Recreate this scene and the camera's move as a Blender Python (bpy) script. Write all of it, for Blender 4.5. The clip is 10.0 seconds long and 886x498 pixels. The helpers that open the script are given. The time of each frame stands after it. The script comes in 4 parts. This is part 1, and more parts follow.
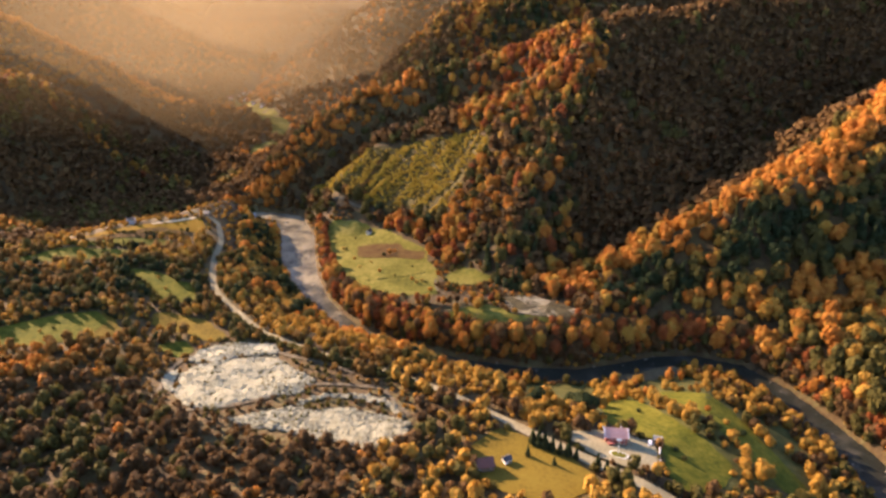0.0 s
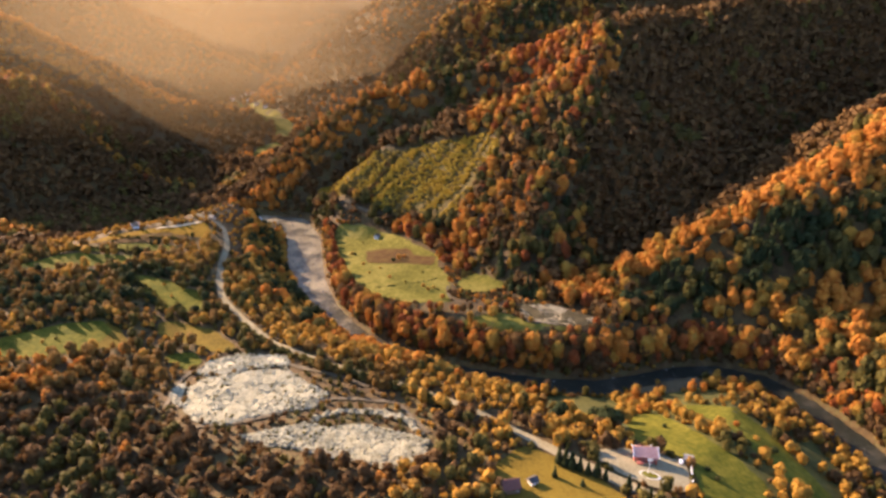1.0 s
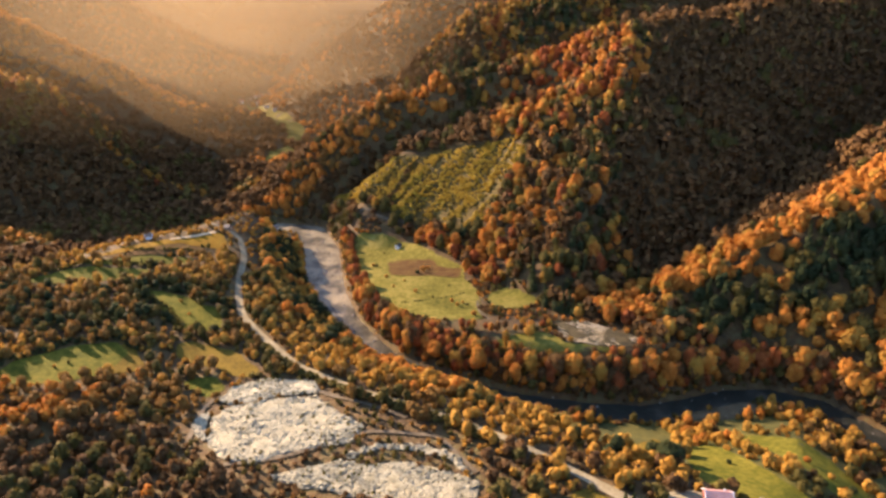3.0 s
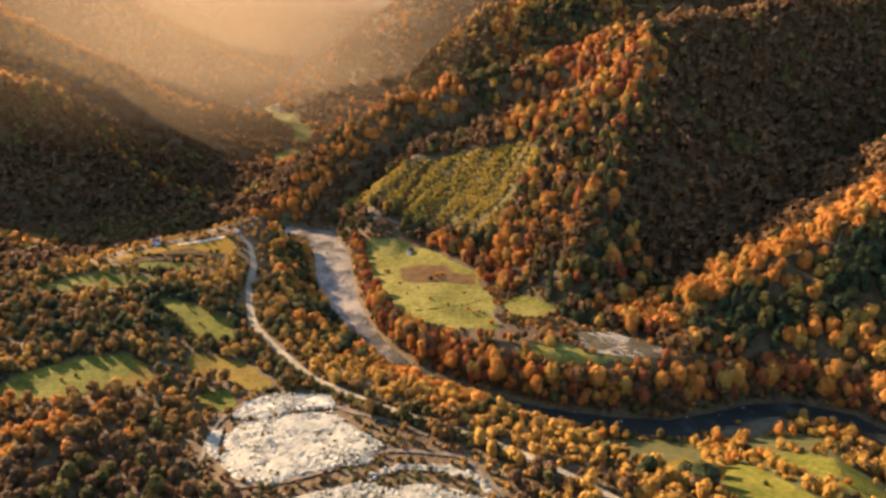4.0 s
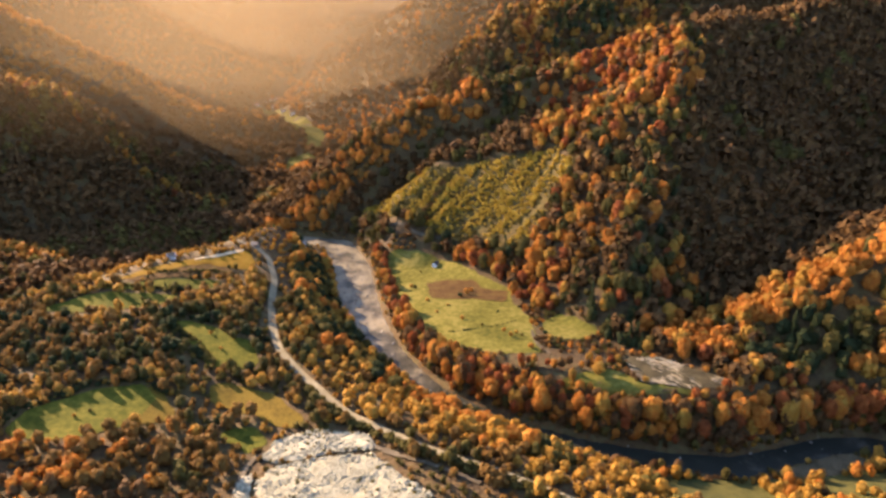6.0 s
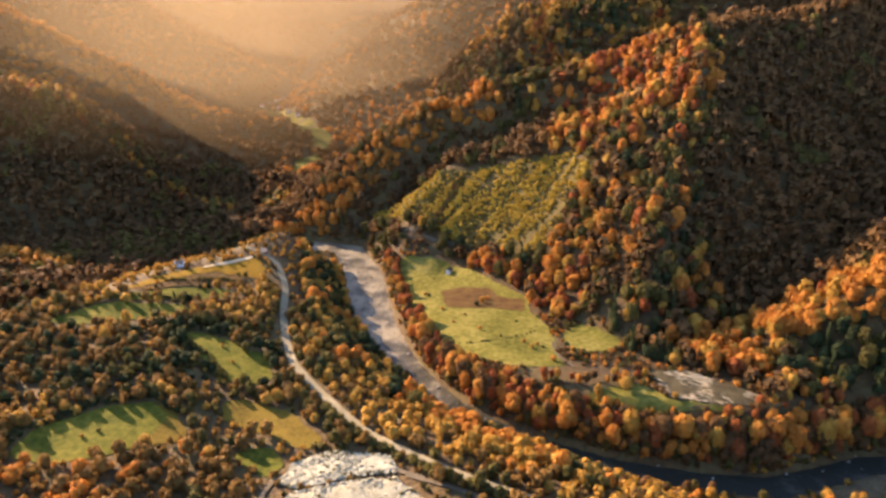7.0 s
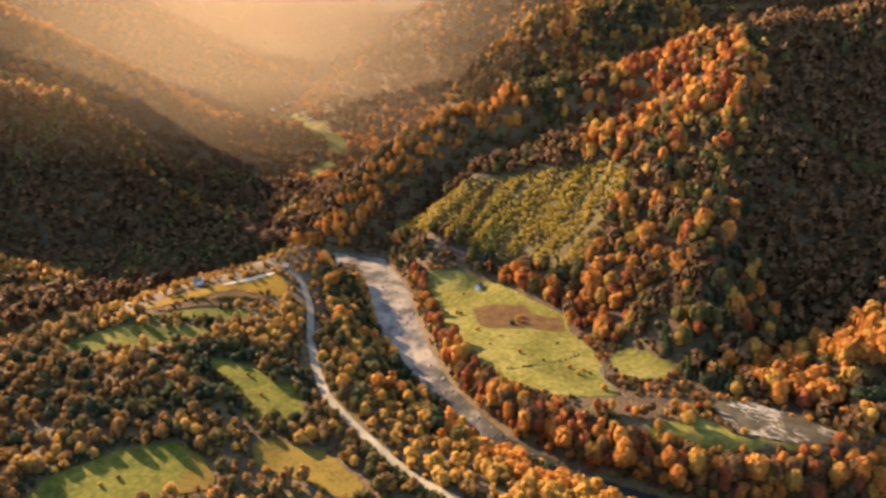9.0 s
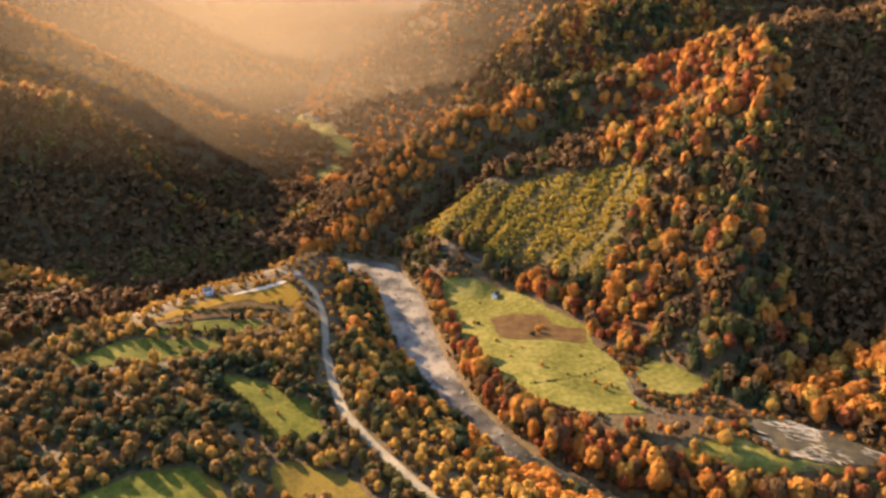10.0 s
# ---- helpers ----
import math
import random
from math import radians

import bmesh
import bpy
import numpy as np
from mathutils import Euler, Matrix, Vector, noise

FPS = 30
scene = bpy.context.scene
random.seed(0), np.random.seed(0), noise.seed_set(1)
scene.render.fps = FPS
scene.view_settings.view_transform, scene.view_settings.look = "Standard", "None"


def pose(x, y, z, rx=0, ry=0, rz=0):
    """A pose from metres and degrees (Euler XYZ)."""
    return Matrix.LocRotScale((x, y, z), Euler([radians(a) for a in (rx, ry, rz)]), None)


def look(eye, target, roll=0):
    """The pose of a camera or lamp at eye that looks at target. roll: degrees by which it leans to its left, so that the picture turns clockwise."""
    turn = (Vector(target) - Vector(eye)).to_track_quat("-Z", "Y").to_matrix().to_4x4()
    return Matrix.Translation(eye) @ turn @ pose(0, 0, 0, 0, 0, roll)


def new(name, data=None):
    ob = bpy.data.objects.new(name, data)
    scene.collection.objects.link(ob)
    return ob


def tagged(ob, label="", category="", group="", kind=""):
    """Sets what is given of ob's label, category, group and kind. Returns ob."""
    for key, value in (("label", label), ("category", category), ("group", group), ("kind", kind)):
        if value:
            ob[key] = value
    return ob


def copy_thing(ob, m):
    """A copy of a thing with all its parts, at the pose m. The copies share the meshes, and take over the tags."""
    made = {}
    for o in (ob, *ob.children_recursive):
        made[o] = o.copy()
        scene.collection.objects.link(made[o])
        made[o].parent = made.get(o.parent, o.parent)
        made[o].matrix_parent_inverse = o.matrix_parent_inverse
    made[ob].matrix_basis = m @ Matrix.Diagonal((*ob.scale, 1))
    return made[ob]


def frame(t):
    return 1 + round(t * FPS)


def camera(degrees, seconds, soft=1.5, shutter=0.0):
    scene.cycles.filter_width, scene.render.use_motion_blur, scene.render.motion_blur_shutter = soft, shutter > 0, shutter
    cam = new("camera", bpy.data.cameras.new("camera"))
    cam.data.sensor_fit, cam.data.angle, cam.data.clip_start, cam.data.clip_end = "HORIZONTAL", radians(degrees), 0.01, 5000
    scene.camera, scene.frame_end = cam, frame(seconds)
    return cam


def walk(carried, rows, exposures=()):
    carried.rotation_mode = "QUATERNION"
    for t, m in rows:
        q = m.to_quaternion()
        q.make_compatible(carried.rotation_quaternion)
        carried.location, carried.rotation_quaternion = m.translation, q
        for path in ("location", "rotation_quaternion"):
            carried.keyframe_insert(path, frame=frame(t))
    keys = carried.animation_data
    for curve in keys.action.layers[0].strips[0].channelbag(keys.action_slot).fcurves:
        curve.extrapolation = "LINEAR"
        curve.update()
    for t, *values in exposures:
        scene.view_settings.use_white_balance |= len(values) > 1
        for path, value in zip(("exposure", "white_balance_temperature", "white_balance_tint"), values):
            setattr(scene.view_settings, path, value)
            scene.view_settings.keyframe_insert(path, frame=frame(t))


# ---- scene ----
cam = camera(71.2, 10.0, soft=2.9)
METRES, EYE, TILT, LEAN, TURN = 220.0, 272.0, -20.5, 0.0, 0.0
ROWS = [
    (0.0, 0.0, 0.0, 0.0, 0.0, 0.0, -0.0),
    (0.5, -0.0256, 0.0329, 0.0123, -0.04, 0.01, -0.01),
    (1.0, -0.0542, 0.0685, 0.0253, -0.01, 0.03, -0.03),
    (1.5, -0.0838, 0.1035, 0.038, 0.01, 0.05, -0.03),
    (2.0, -0.1105, 0.1359, 0.0501, 0.06, 0.09, -0.04),
    (2.5, -0.1377, 0.171, 0.0626, 0.17, 0.13, -0.04),
    (4.0, -0.2196, 0.277, 0.1036, 0.55, 0.14, -0.19),
    (4.5, -0.2474, 0.313, 0.1179, 0.64, 0.17, -0.22),
    (5.0, -0.2792, 0.3538, 0.1347, 0.74, 0.17, -0.24),
    (5.5, -0.311, 0.3946, 0.1513, 0.81, 0.18, -0.25),
    (7.0, -0.4048, 0.5103, 0.1999, 0.99, 0.16, -0.31),
    (7.5, -0.4371, 0.5513, 0.2157, 1.09, 0.18, -0.32),
    (8.0, -0.4673, 0.5885, 0.2304, 1.18, 0.21, -0.34),
    (8.5, -0.5002, 0.6283, 0.2467, 1.27, 0.22, -0.34),
    (9.0, -0.5303, 0.6647, 0.2616, 1.34, 0.24, -0.32),
    (9.5, -0.5647, 0.7045, 0.2785, 1.37, 0.23, -0.32),
    (10.0, -0.599, 0.7446, 0.2936, 1.42, 0.26, -0.31),
]
walk(cam, [(t, pose(0, 0, EYE, TILT, LEAN, TURN) @ pose(METRES * x, METRES * y, METRES * z, 90 + pitch, roll, yaw)) for t, x, y, z, yaw, pitch, roll in ROWS],
     exposures=[(0.0, 2.24, 6550.0, 19.0), (10.0, 2.5, 6500.0, 19.0)])

# ---- light ----
SUN_LEFT, SUN_UP = 52.0, 22.0  # degrees left of straight ahead, and above the horizon
sun_way = Vector((-math.sin(radians(SUN_LEFT)) * math.cos(radians(SUN_UP)), math.cos(radians(SUN_LEFT)) * math.cos(radians(SUN_UP)), math.sin(radians(SUN_UP))))
sun_data = bpy.data.lights.new("sun", "SUN")
sun_data.energy, sun_data.angle, sun_data.color = 5.0, radians(0.6), (1.0, 0.735, 0.49)
sun = new("sun", sun_data)
sun.matrix_world = look(sun_way * 1000, (0, 0, 0))
world = bpy.data.worlds.new("sky")
scene.world = world
world.use_nodes = True
sky = world.node_tree.nodes.new("ShaderNodeTexSky")
sky.sky_type, sky.sun_disc, sky.sun_elevation, sky.sun_rotation = "NISHITA", False, radians(SUN_UP), radians(-SUN_LEFT)
sky.air_density, sky.dust_density, sky.ozone_density = 0.7, 0.5, 1.5
world.node_tree.links.new(sky.outputs[0], world.node_tree.nodes["Background"].inputs[0])
world.node_tree.nodes["Background"].inputs[1].default_value = 0.118


# ---- materials ----
def ramp_material(name, colours, scale, rough=0.9, fine=8.0, bump=0.3, bump_scale=None, island=0.0, spec=0.2, spread=0.5, metal=0.0):
    """A rough natural surface: colours mixed by noise at two scales, with relief."""
    m = bpy.data.materials.new(name)
    m.use_nodes = True
    nt = m.node_tree
    b = nt.nodes["Principled BSDF"]
    b.inputs["Roughness"].default_value, b.inputs["Specular IOR Level"].default_value, b.inputs["Metallic"].default_value = rough, spec, metal
    geo = nt.nodes.new("ShaderNodeNewGeometry")
    big, small = nt.nodes.new("ShaderNodeTexNoise"), nt.nodes.new("ShaderNodeTexNoise")
    big.inputs["Scale"].default_value, small.inputs["Scale"].default_value = 1 / scale, fine / scale
    big.inputs["Detail"].default_value, small.inputs["Detail"].default_value = 4, 5
    for n in (big, small):
        nt.links.new(geo.outputs["Position"], n.inputs["Vector"])
    mix = nt.nodes.new("ShaderNodeMath")
    mix.operation = "MULTIPLY_ADD"
    mix.inputs[1].default_value, mix.inputs[2].default_value = spread, 0.0
    nt.links.new(small.outputs["Fac"], mix.inputs[0])
    add = nt.nodes.new("ShaderNodeMath")
    add.operation = "MULTIPLY_ADD"
    add.inputs[1].default_value = 1.0 - spread
    nt.links.new(big.outputs["Fac"], add.inputs[0])
    nt.links.new(mix.outputs[0], add.inputs[2])
    last = add
    if island:
        isl = nt.nodes.new("ShaderNodeMath")
        isl.operation = "MULTIPLY_ADD"
        isl.inputs[1].default_value = island
        nt.links.new(geo.outputs["Random Per Island"], isl.inputs[0])
        nt.links.new(add.outputs[0], isl.inputs[2])
        obj = nt.nodes.new("ShaderNodeObjectInfo")
        last = nt.nodes.new("ShaderNodeMath")
        last.operation = "MULTIPLY_ADD"
        last.inputs[1].default_value = island
        nt.links.new(obj.outputs["Random"], last.inputs[0])
        nt.links.new(isl.outputs[0], last.inputs[2])
    ramp = nt.nodes.new("ShaderNodeValToRGB")
    lo, hi = 0.34, 0.66 + 1.6 * island
    while len(ramp.color_ramp.elements) < len(colours):
        ramp.color_ramp.elements.new(0.5)
    for i, c in enumerate(colours):
        e = ramp.color_ramp.elements[i]
        e.position, e.color = lo + (hi - lo) * i / (len(colours) - 1), (*c, 1)
    nt.links.new(last.outputs[0], ramp.inputs[0])
    nt.links.new(ramp.outputs[0], b.inputs["Base Color"])
    if bump:
        bn = nt.nodes.new("ShaderNodeTexNoise")
        bn.inputs["Scale"].default_value, bn.inputs["Detail"].default_value = 1 / (bump_scale or scale / fine), 4
        nt.links.new(geo.outputs["Position"], bn.inputs["Vector"])
        bu = nt.nodes.new("ShaderNodeBump")
        bu.inputs["Strength"].default_value, bu.inputs["Distance"].default_value = bump, bump_scale or scale / fine
        nt.links.new(bn.outputs["Fac"], bu.inputs["Height"])
        nt.links.new(bu.outputs["Normal"], b.inputs["Normal"])
    return m


M_SOIL = ramp_material("forest_floor", [(0.045, 0.03, 0.015), (0.09, 0.055, 0.02), (0.10, 0.085, 0.03)], 30, bump=0.6, bump_scale=2.5)
M_GRASS = ramp_material("meadow_grass", [(0.046, 0.055, 0.008), (0.098, 0.094, 0.013), (0.165, 0.138, 0.022)], 26, bump=0.4, bump_scale=0.8, spec=0.04)
M_MEADOW = ramp_material("sunlit_meadow", [(0.065, 0.064, 0.012), (0.135, 0.12, 0.022), (0.22, 0.18, 0.045)], 34, bump=0.4, bump_scale=0.8, spec=0.04)
M_DRYGRASS = ramp_material("dry_grass", [(0.075, 0.052, 0.010), (0.135, 0.092, 0.015), (0.15, 0.108, 0.018)], 14, bump=0.4, bump_scale=0.8, spec=0.04)
M_GOLDGRASS = ramp_material("golden_stubble", [(0.12, 0.066, 0.007), (0.20, 0.112, 0.010), (0.20, 0.132, 0.014)], 8, bump=0.4, bump_scale=0.8, spec=0.04)
M_YOUNGSLOPE = ramp_material("dry_slope_grass", [(0.055, 0.038, 0.011), (0.095, 0.066, 0.015), (0.14, 0.10, 0.02)], 9, bump=0.5, bump_scale=0.8)
M_DULLGRASS = ramp_material("far_grass", [(0.04, 0.042, 0.010), (0.065, 0.062, 0.013), (0.10, 0.088, 0.02)], 40, bump=0.4, bump_scale=1.5)
M_PLOUGH = ramp_material("ploughed_soil", [(0.06, 0.034, 0.013), (0.098, 0.054, 0.019), (0.13, 0.086, 0.024)], 9, bump=0.5, bump_scale=0.8, spec=0.05)
M_ROAD = ramp_material("pale_road", [(0.16, 0.136, 0.08), (0.225, 0.194, 0.118), (0.28, 0.245, 0.155)], 12, bump=0.2, bump_scale=0.3, spec=0.06)
M_TRACK = ramp_material("earth_track", [(0.06, 0.046, 0.026), (0.10, 0.078, 0.046), (0.15, 0.12, 0.076)], 6, bump=0.3, bump_scale=0.3)
M_STONE = ramp_material("white_rubble", [(0.085, 0.075, 0.038), (0.27, 0.25, 0.165), (0.41, 0.38, 0.26)], 6, fine=5, bump=0.8, bump_scale=1.2, island=0.15)
M_GRAVEL = ramp_material("river_gravel", [(0.05, 0.04, 0.02), (0.09, 0.07, 0.035), (0.15, 0.12, 0.065)], 8, bump=0.5, bump_scale=0.6)
M_OUTWASH = ramp_material("torrent_outwash", [(0.04, 0.033, 0.017), (0.068, 0.055, 0.028), (0.105, 0.086, 0.045)], 7, bump=0.6, bump_scale=0.7, spec=0.06)
M_LOG = ramp_material("bleached_wood", [(0.26, 0.19, 0.10), (0.46, 0.36, 0.21), (0.64, 0.53, 0.34)], 3, bump=0.3, bump_scale=0.2, island=0.2)
M_BARK = ramp_material("bark", [(0.06, 0.045, 0.03), (0.12, 0.09, 0.06), (0.16, 0.13, 0.10)], 1.5, bump=0.5, bump_scale=0.15)
LEAF = {
    "orange": [(0.20, 0.062, 0.014), (0.38, 0.135, 0.022), (0.52, 0.225, 0.036), (0.46, 0.28, 0.055)],
    "gold": [(0.16, 0.082, 0.016), (0.31, 0.158, 0.026), (0.45, 0.245, 0.04), (0.29, 0.205, 0.042)],
    "olive": [(0.055, 0.048, 0.015), (0.105, 0.085, 0.02), (0.17, 0.13, 0.03)],
    "green": [(0.018, 0.027, 0.011), (0.032, 0.044, 0.016), (0.06, 0.066, 0.02)],
    "tawny": [(0.095, 0.054, 0.017), (0.18, 0.098, 0.025), (0.28, 0.152, 0.034)],
    "rust": [(0.14, 0.042, 0.016), (0.27, 0.078, 0.022), (0.38, 0.125, 0.03)],
    "young": [(0.16, 0.10, 0.018), (0.40, 0.265, 0.035), (0.56, 0.385, 0.05)],
    # leaf brown, and the stand-in for shade on slopes turned from the sun
    "brown": [(0.065, 0.037, 0.017), (0.125, 0.068, 0.025), (0.20, 0.11, 0.035)],
}


def leaf_material(name, colours):
    """Leaves: rough, mottled from tree to tree and within a crown, and letting some light through."""
    m = ramp_material(name, colours, 24, 0.85, 14, 0.8, 0.9, island=0.18, spec=0.12)
    nt = m.node_tree
    thin, mix = nt.nodes.new("ShaderNodeBsdfTranslucent"), nt.nodes.new("ShaderNodeMixShader")
    ramp = next(n for n in nt.nodes if n.bl_idname == "ShaderNodeValToRGB")
    nt.links.new(ramp.outputs[0], thin.inputs[0])
    mix.inputs[0].default_value = 0.32
    nt.links.new(nt.nodes["Principled BSDF"].outputs[0], mix.inputs[1])
    nt.links.new(thin.outputs[0], mix.inputs[2])
    nt.links.new(mix.outputs[0], nt.nodes["Material Output"].inputs[0])
    return m


LEAF = {k: leaf_material(k + "_leaves", c) for k, c in LEAF.items()}


def water_material():
    """Shallow running water, grey over stones, with foam; shade and glint painted in too."""
    m = bpy.data.materials.new("river_water")
    m.use_nodes = True
    nt = m.node_tree
    b = nt.nodes["Principled BSDF"]
    b.inputs["Roughness"].default_value, b.inputs["IOR"].default_value = 0.3, 1.33
    b.inputs["Specular IOR Level"].default_value = 0.25
    geo, n, big, ramp, mul = [nt.nodes.new(k) for k in ("ShaderNodeNewGeometry", "ShaderNodeTexNoise", "ShaderNodeTexNoise", "ShaderNodeValToRGB", "ShaderNodeMath")]
    n.inputs["Scale"].default_value, n.inputs["Detail"].default_value = 0.5, 6
    big.inputs["Scale"].default_value, big.inputs["Detail"].default_value = 1 / 28, 7
    big.inputs["Roughness"].default_value = 0.68
    for k in (n, big):
        nt.links.new(geo.outputs["Position"], k.inputs["Vector"])
    c = ramp.color_ramp
    c.elements[0].position, c.elements[0].color = 0.36, (0.022, 0.024, 0.018, 1)
    c.elements[1].position, c.elements[1].color = 0.68, (0.27, 0.23, 0.15, 1)
    c.elements.new(0.52).color = (0.08, 0.072, 0.053, 1)
    xyz, reach, course_tone = nt.nodes.new("ShaderNodeSeparateXYZ"), nt.nodes.new("ShaderNodeMapRange"), nt.nodes.new("ShaderNodeMath")
    reach.inputs["From Min"].default_value, reach.inputs["From Max"].default_value = 470, 640  # painted darker below for shade, paler above for shallows and glint
    reach.inputs["To Min"].default_value, reach.inputs["To Max"].default_value = -0.17, 0.11
    course_tone.operation = "ADD"
    nt.links.new(geo.outputs["Position"], xyz.inputs[0])
    nt.links.new(xyz.outputs["Y"], reach.inputs["Value"])
    nt.links.new(reach.outputs["Result"], course_tone.inputs[0])
    nt.links.new(big.outputs["Fac"], course_tone.inputs[1])
    nt.links.new(course_tone.outputs[0], ramp.inputs[0])
    nt.links.new(ramp.outputs[0], b.inputs["Base Color"])
    bu = nt.nodes.new("ShaderNodeBump")
    bu.inputs["Strength"].default_value, bu.inputs["Distance"].default_value = 0.8, 0.6
    nt.links.new(n.outputs["Fac"], bu.inputs["Height"])
    nt.links.new(bu.outputs["Normal"], b.inputs["Normal"])
    return m


M_WATER = water_material()


# ---- the lie of the land ----
def lattice(ix, iy, seed):
    h = (ix * 374761393 + iy * 668265263 + seed * 974711) & 0xFFFFFFFF
    h = ((h ^ (h >> 13)) * 1274126177) & 0xFFFFFFFF
    return ((h ^ (h >> 16)) & 0xFFFF) / 65535.0


def vnoise(x, y, size, seed=0):
    """Smooth noise of -1 to 1, with lumps of that size in metres."""
    x, y = np.asarray(x, float) / size, np.asarray(y, float) / size
    ix, iy = np.floor(x).astype(np.int64), np.floor(y).astype(np.int64)
    fx, fy = x - ix, y - iy
    fx, fy = fx * fx * (3 - 2 * fx), fy * fy * (3 - 2 * fy)
    a = lattice(ix, iy, seed) * (1 - fx) + lattice(ix + 1, iy, seed) * fx
    b = lattice(ix, iy + 1, seed) * (1 - fx) + lattice(ix + 1, iy + 1, seed) * fx
    return 2 * (a * (1 - fy) + b * fy) - 1


def along(x, y, line):
    """Distance to a line of (x, y, value), the value at the nearest place, and the side: 1 left of its way, -1 right."""
    best = np.full(np.shape(x), 1e9)
    value, side = np.zeros(np.shape(x)), np.ones(np.shape(x))
    for (ax, ay, av), (bx, by, bv) in zip(line, line[1:]):
        dx, dy = bx - ax, by - ay
        s = np.clip(((x - ax) * dx + (y - ay) * dy) / (dx * dx + dy * dy), 0, 1)
        d = np.hypot(x - ax - s * dx, y - ay - s * dy)
        near = d < best
        best = np.where(near, d, best)
        value = np.where(near, av + s * (bv - av), value)
        side = np.where(near, np.where(dx * (y - ay) - dy * (x - ax) > 0, 1.0, -1.0), side)
    return best, value, side


def smoothstep(v, a, b):
    s = np.clip((v - a) / (b - a), 0, 1)
    return s * s * (3 - 2 * s)


def smoothmax(a, b, k):
    h = np.clip(0.5 + 0.5 * (a - b) / k, 0, 1)
    return b + (a - b) * h + k * h * (1 - h)


def inside(x, y, poly):
    x, y = np.asarray(x, float), np.asarray(y, float)
    r = np.zeros(x.shape, bool)
    for (ax, ay), (bx, by) in zip(poly, poly[1:] + poly[:1]):
        cross = ((ay > y) != (by > y)) & (x < (bx - ax) * (y - ay) / ((by - ay) or 1e-9) + ax)
        r ^= cross
    return r


# x, y, half width; from upstream to downstream
RIVER = [(-1500, 300, 12), (-800, 420, 12), (-620, 490, 12), (-540, 560, 12), (-490, 630, 12), (-450, 695, 12), (-402, 765, 12), (-350, 832, 13), (-290, 876, 16), (-222, 852, 21), (-192, 775, 22), (-177, 705, 22),
         (-157, 640, 18), (-131, 580, 14), (-108, 545, 11), (-84, 514, 9), (-50, 488, 8), (-20, 470, 8), (15, 453, 9), (45, 444, 10), (76, 437, 11), (112, 434, 11), (146, 444, 10), (182, 456, 10), (215, 457, 10), (243, 442, 12), (260, 412, 12),
         (270, 370, 12), (276, 330, 13), (272, 290, 13), (262, 230, 14), (240, 120, 18), (230, -100, 18), (200, -1500, 20)]
# x, y, crest height; then the slopes left and right of the way, and how rounded the crest is
RIDGES = [
    ([(-305, 885, 2), (-230, 930, 58), (-121, 985, 150), (-45, 985, 178), (30, 985, 201), (77, 978, 215), (165, 955, 245), (205, 935, 254)], 0.55, 0.74, 10),
    ([(205, 935, 254), (300, 985, 268), (378, 1010, 276), (600, 1120, 305), (1000, 1300, 380), (2000, 1600, 500)], 0.55, 0.92, 10),
    ([(205, 935, 248), (189, 869, 224), (120, 713, 118), (83, 627, 68), (66, 588, 12)], 0.92, 0.70, 8),
    ([(128, 532, 6), (165, 552, 46), (230, 552, 82), (300, 560, 118), (370, 585, 152), (500, 640, 215), (700, 720, 290), (1100, 850, 400), (2000, 1000, 500)], 0.68, 1.05, 5),
    ([(-40, 1240, 190), (-12, 1235, 235), (25, 1240, 280), (160, 1245, 300), (300, 1265, 325), (500, 1350, 390), (900, 1700, 520)], 0.85, 0.9, 12),
    ([(-340, 1000, -25), (-400, 985, -4), (-450, 980, 8), (-490, 978, 22), (-530, 985, 54), (-572, 998, 100), (-600, 1005, 138), (-650, 1014, 162), (-740, 1036, 188), (-900, 1110, 225), (-1200, 1250, 340), (-1800, 1300, 500)], 1.0, 0.95, 8),
    ([(-800, 830, 48), (-640, 785, 24), (-575, 772, 10), (-535, 762, -8)], 0.5, 0.6, 6),
    ([(-700, 1325, 100), (-713, 1312, 140), (-732, 1302, 176), (-768, 1300, 206), (-830, 1300, 240), (-920, 1310, 280), (-1100, 1400, 350), (-2000, 1700, 560)], 0.75, 0.6, 10),
    ([(-480, 1650, 60), (-463, 1700, 80), (-423, 1800, 112), (-369, 1850, 162), (-298, 1900, 216), (-224, 1950, 286), (-100, 2000, 370), (800, 2200, 700), (2000, 2400, 900)], 0.75, 0.6, 20),
    ([(-581, 1960, 75), (-619, 1980, 108), (-717, 2000, 165), (-828, 2050, 210), (-973, 2100, 278), (-1155, 2150, 360), (-1500, 2250, 500), (-2500, 2400, 760)], 0.6, 0.5, 16),
    ([(-470, 2900, 240), (-380, 3050, 290), (-200, 3150, 360), (200, 3250, 520), (900, 3400, 760)], 0.5, 0.5, 20),
    ([(-900, 2950, 190), (-1080, 3000, 240), (-1243, 3000, 306), (-1471, 3020, 415), (-2100, 3150, 600)], 0.5, 0.4, 20),
    ([(-734, 1350, 112), (-684, 1360, 110), (-636, 1375, 100), (-545, 1400, 86), (-449, 1420, 67), (-385, 1440, 50)], 0.3, 0.25, 20),
    ([(-1500, -700, 260), (0, -800, 300), (1500, -700, 320)], 0.4, 0.4, 30),
]


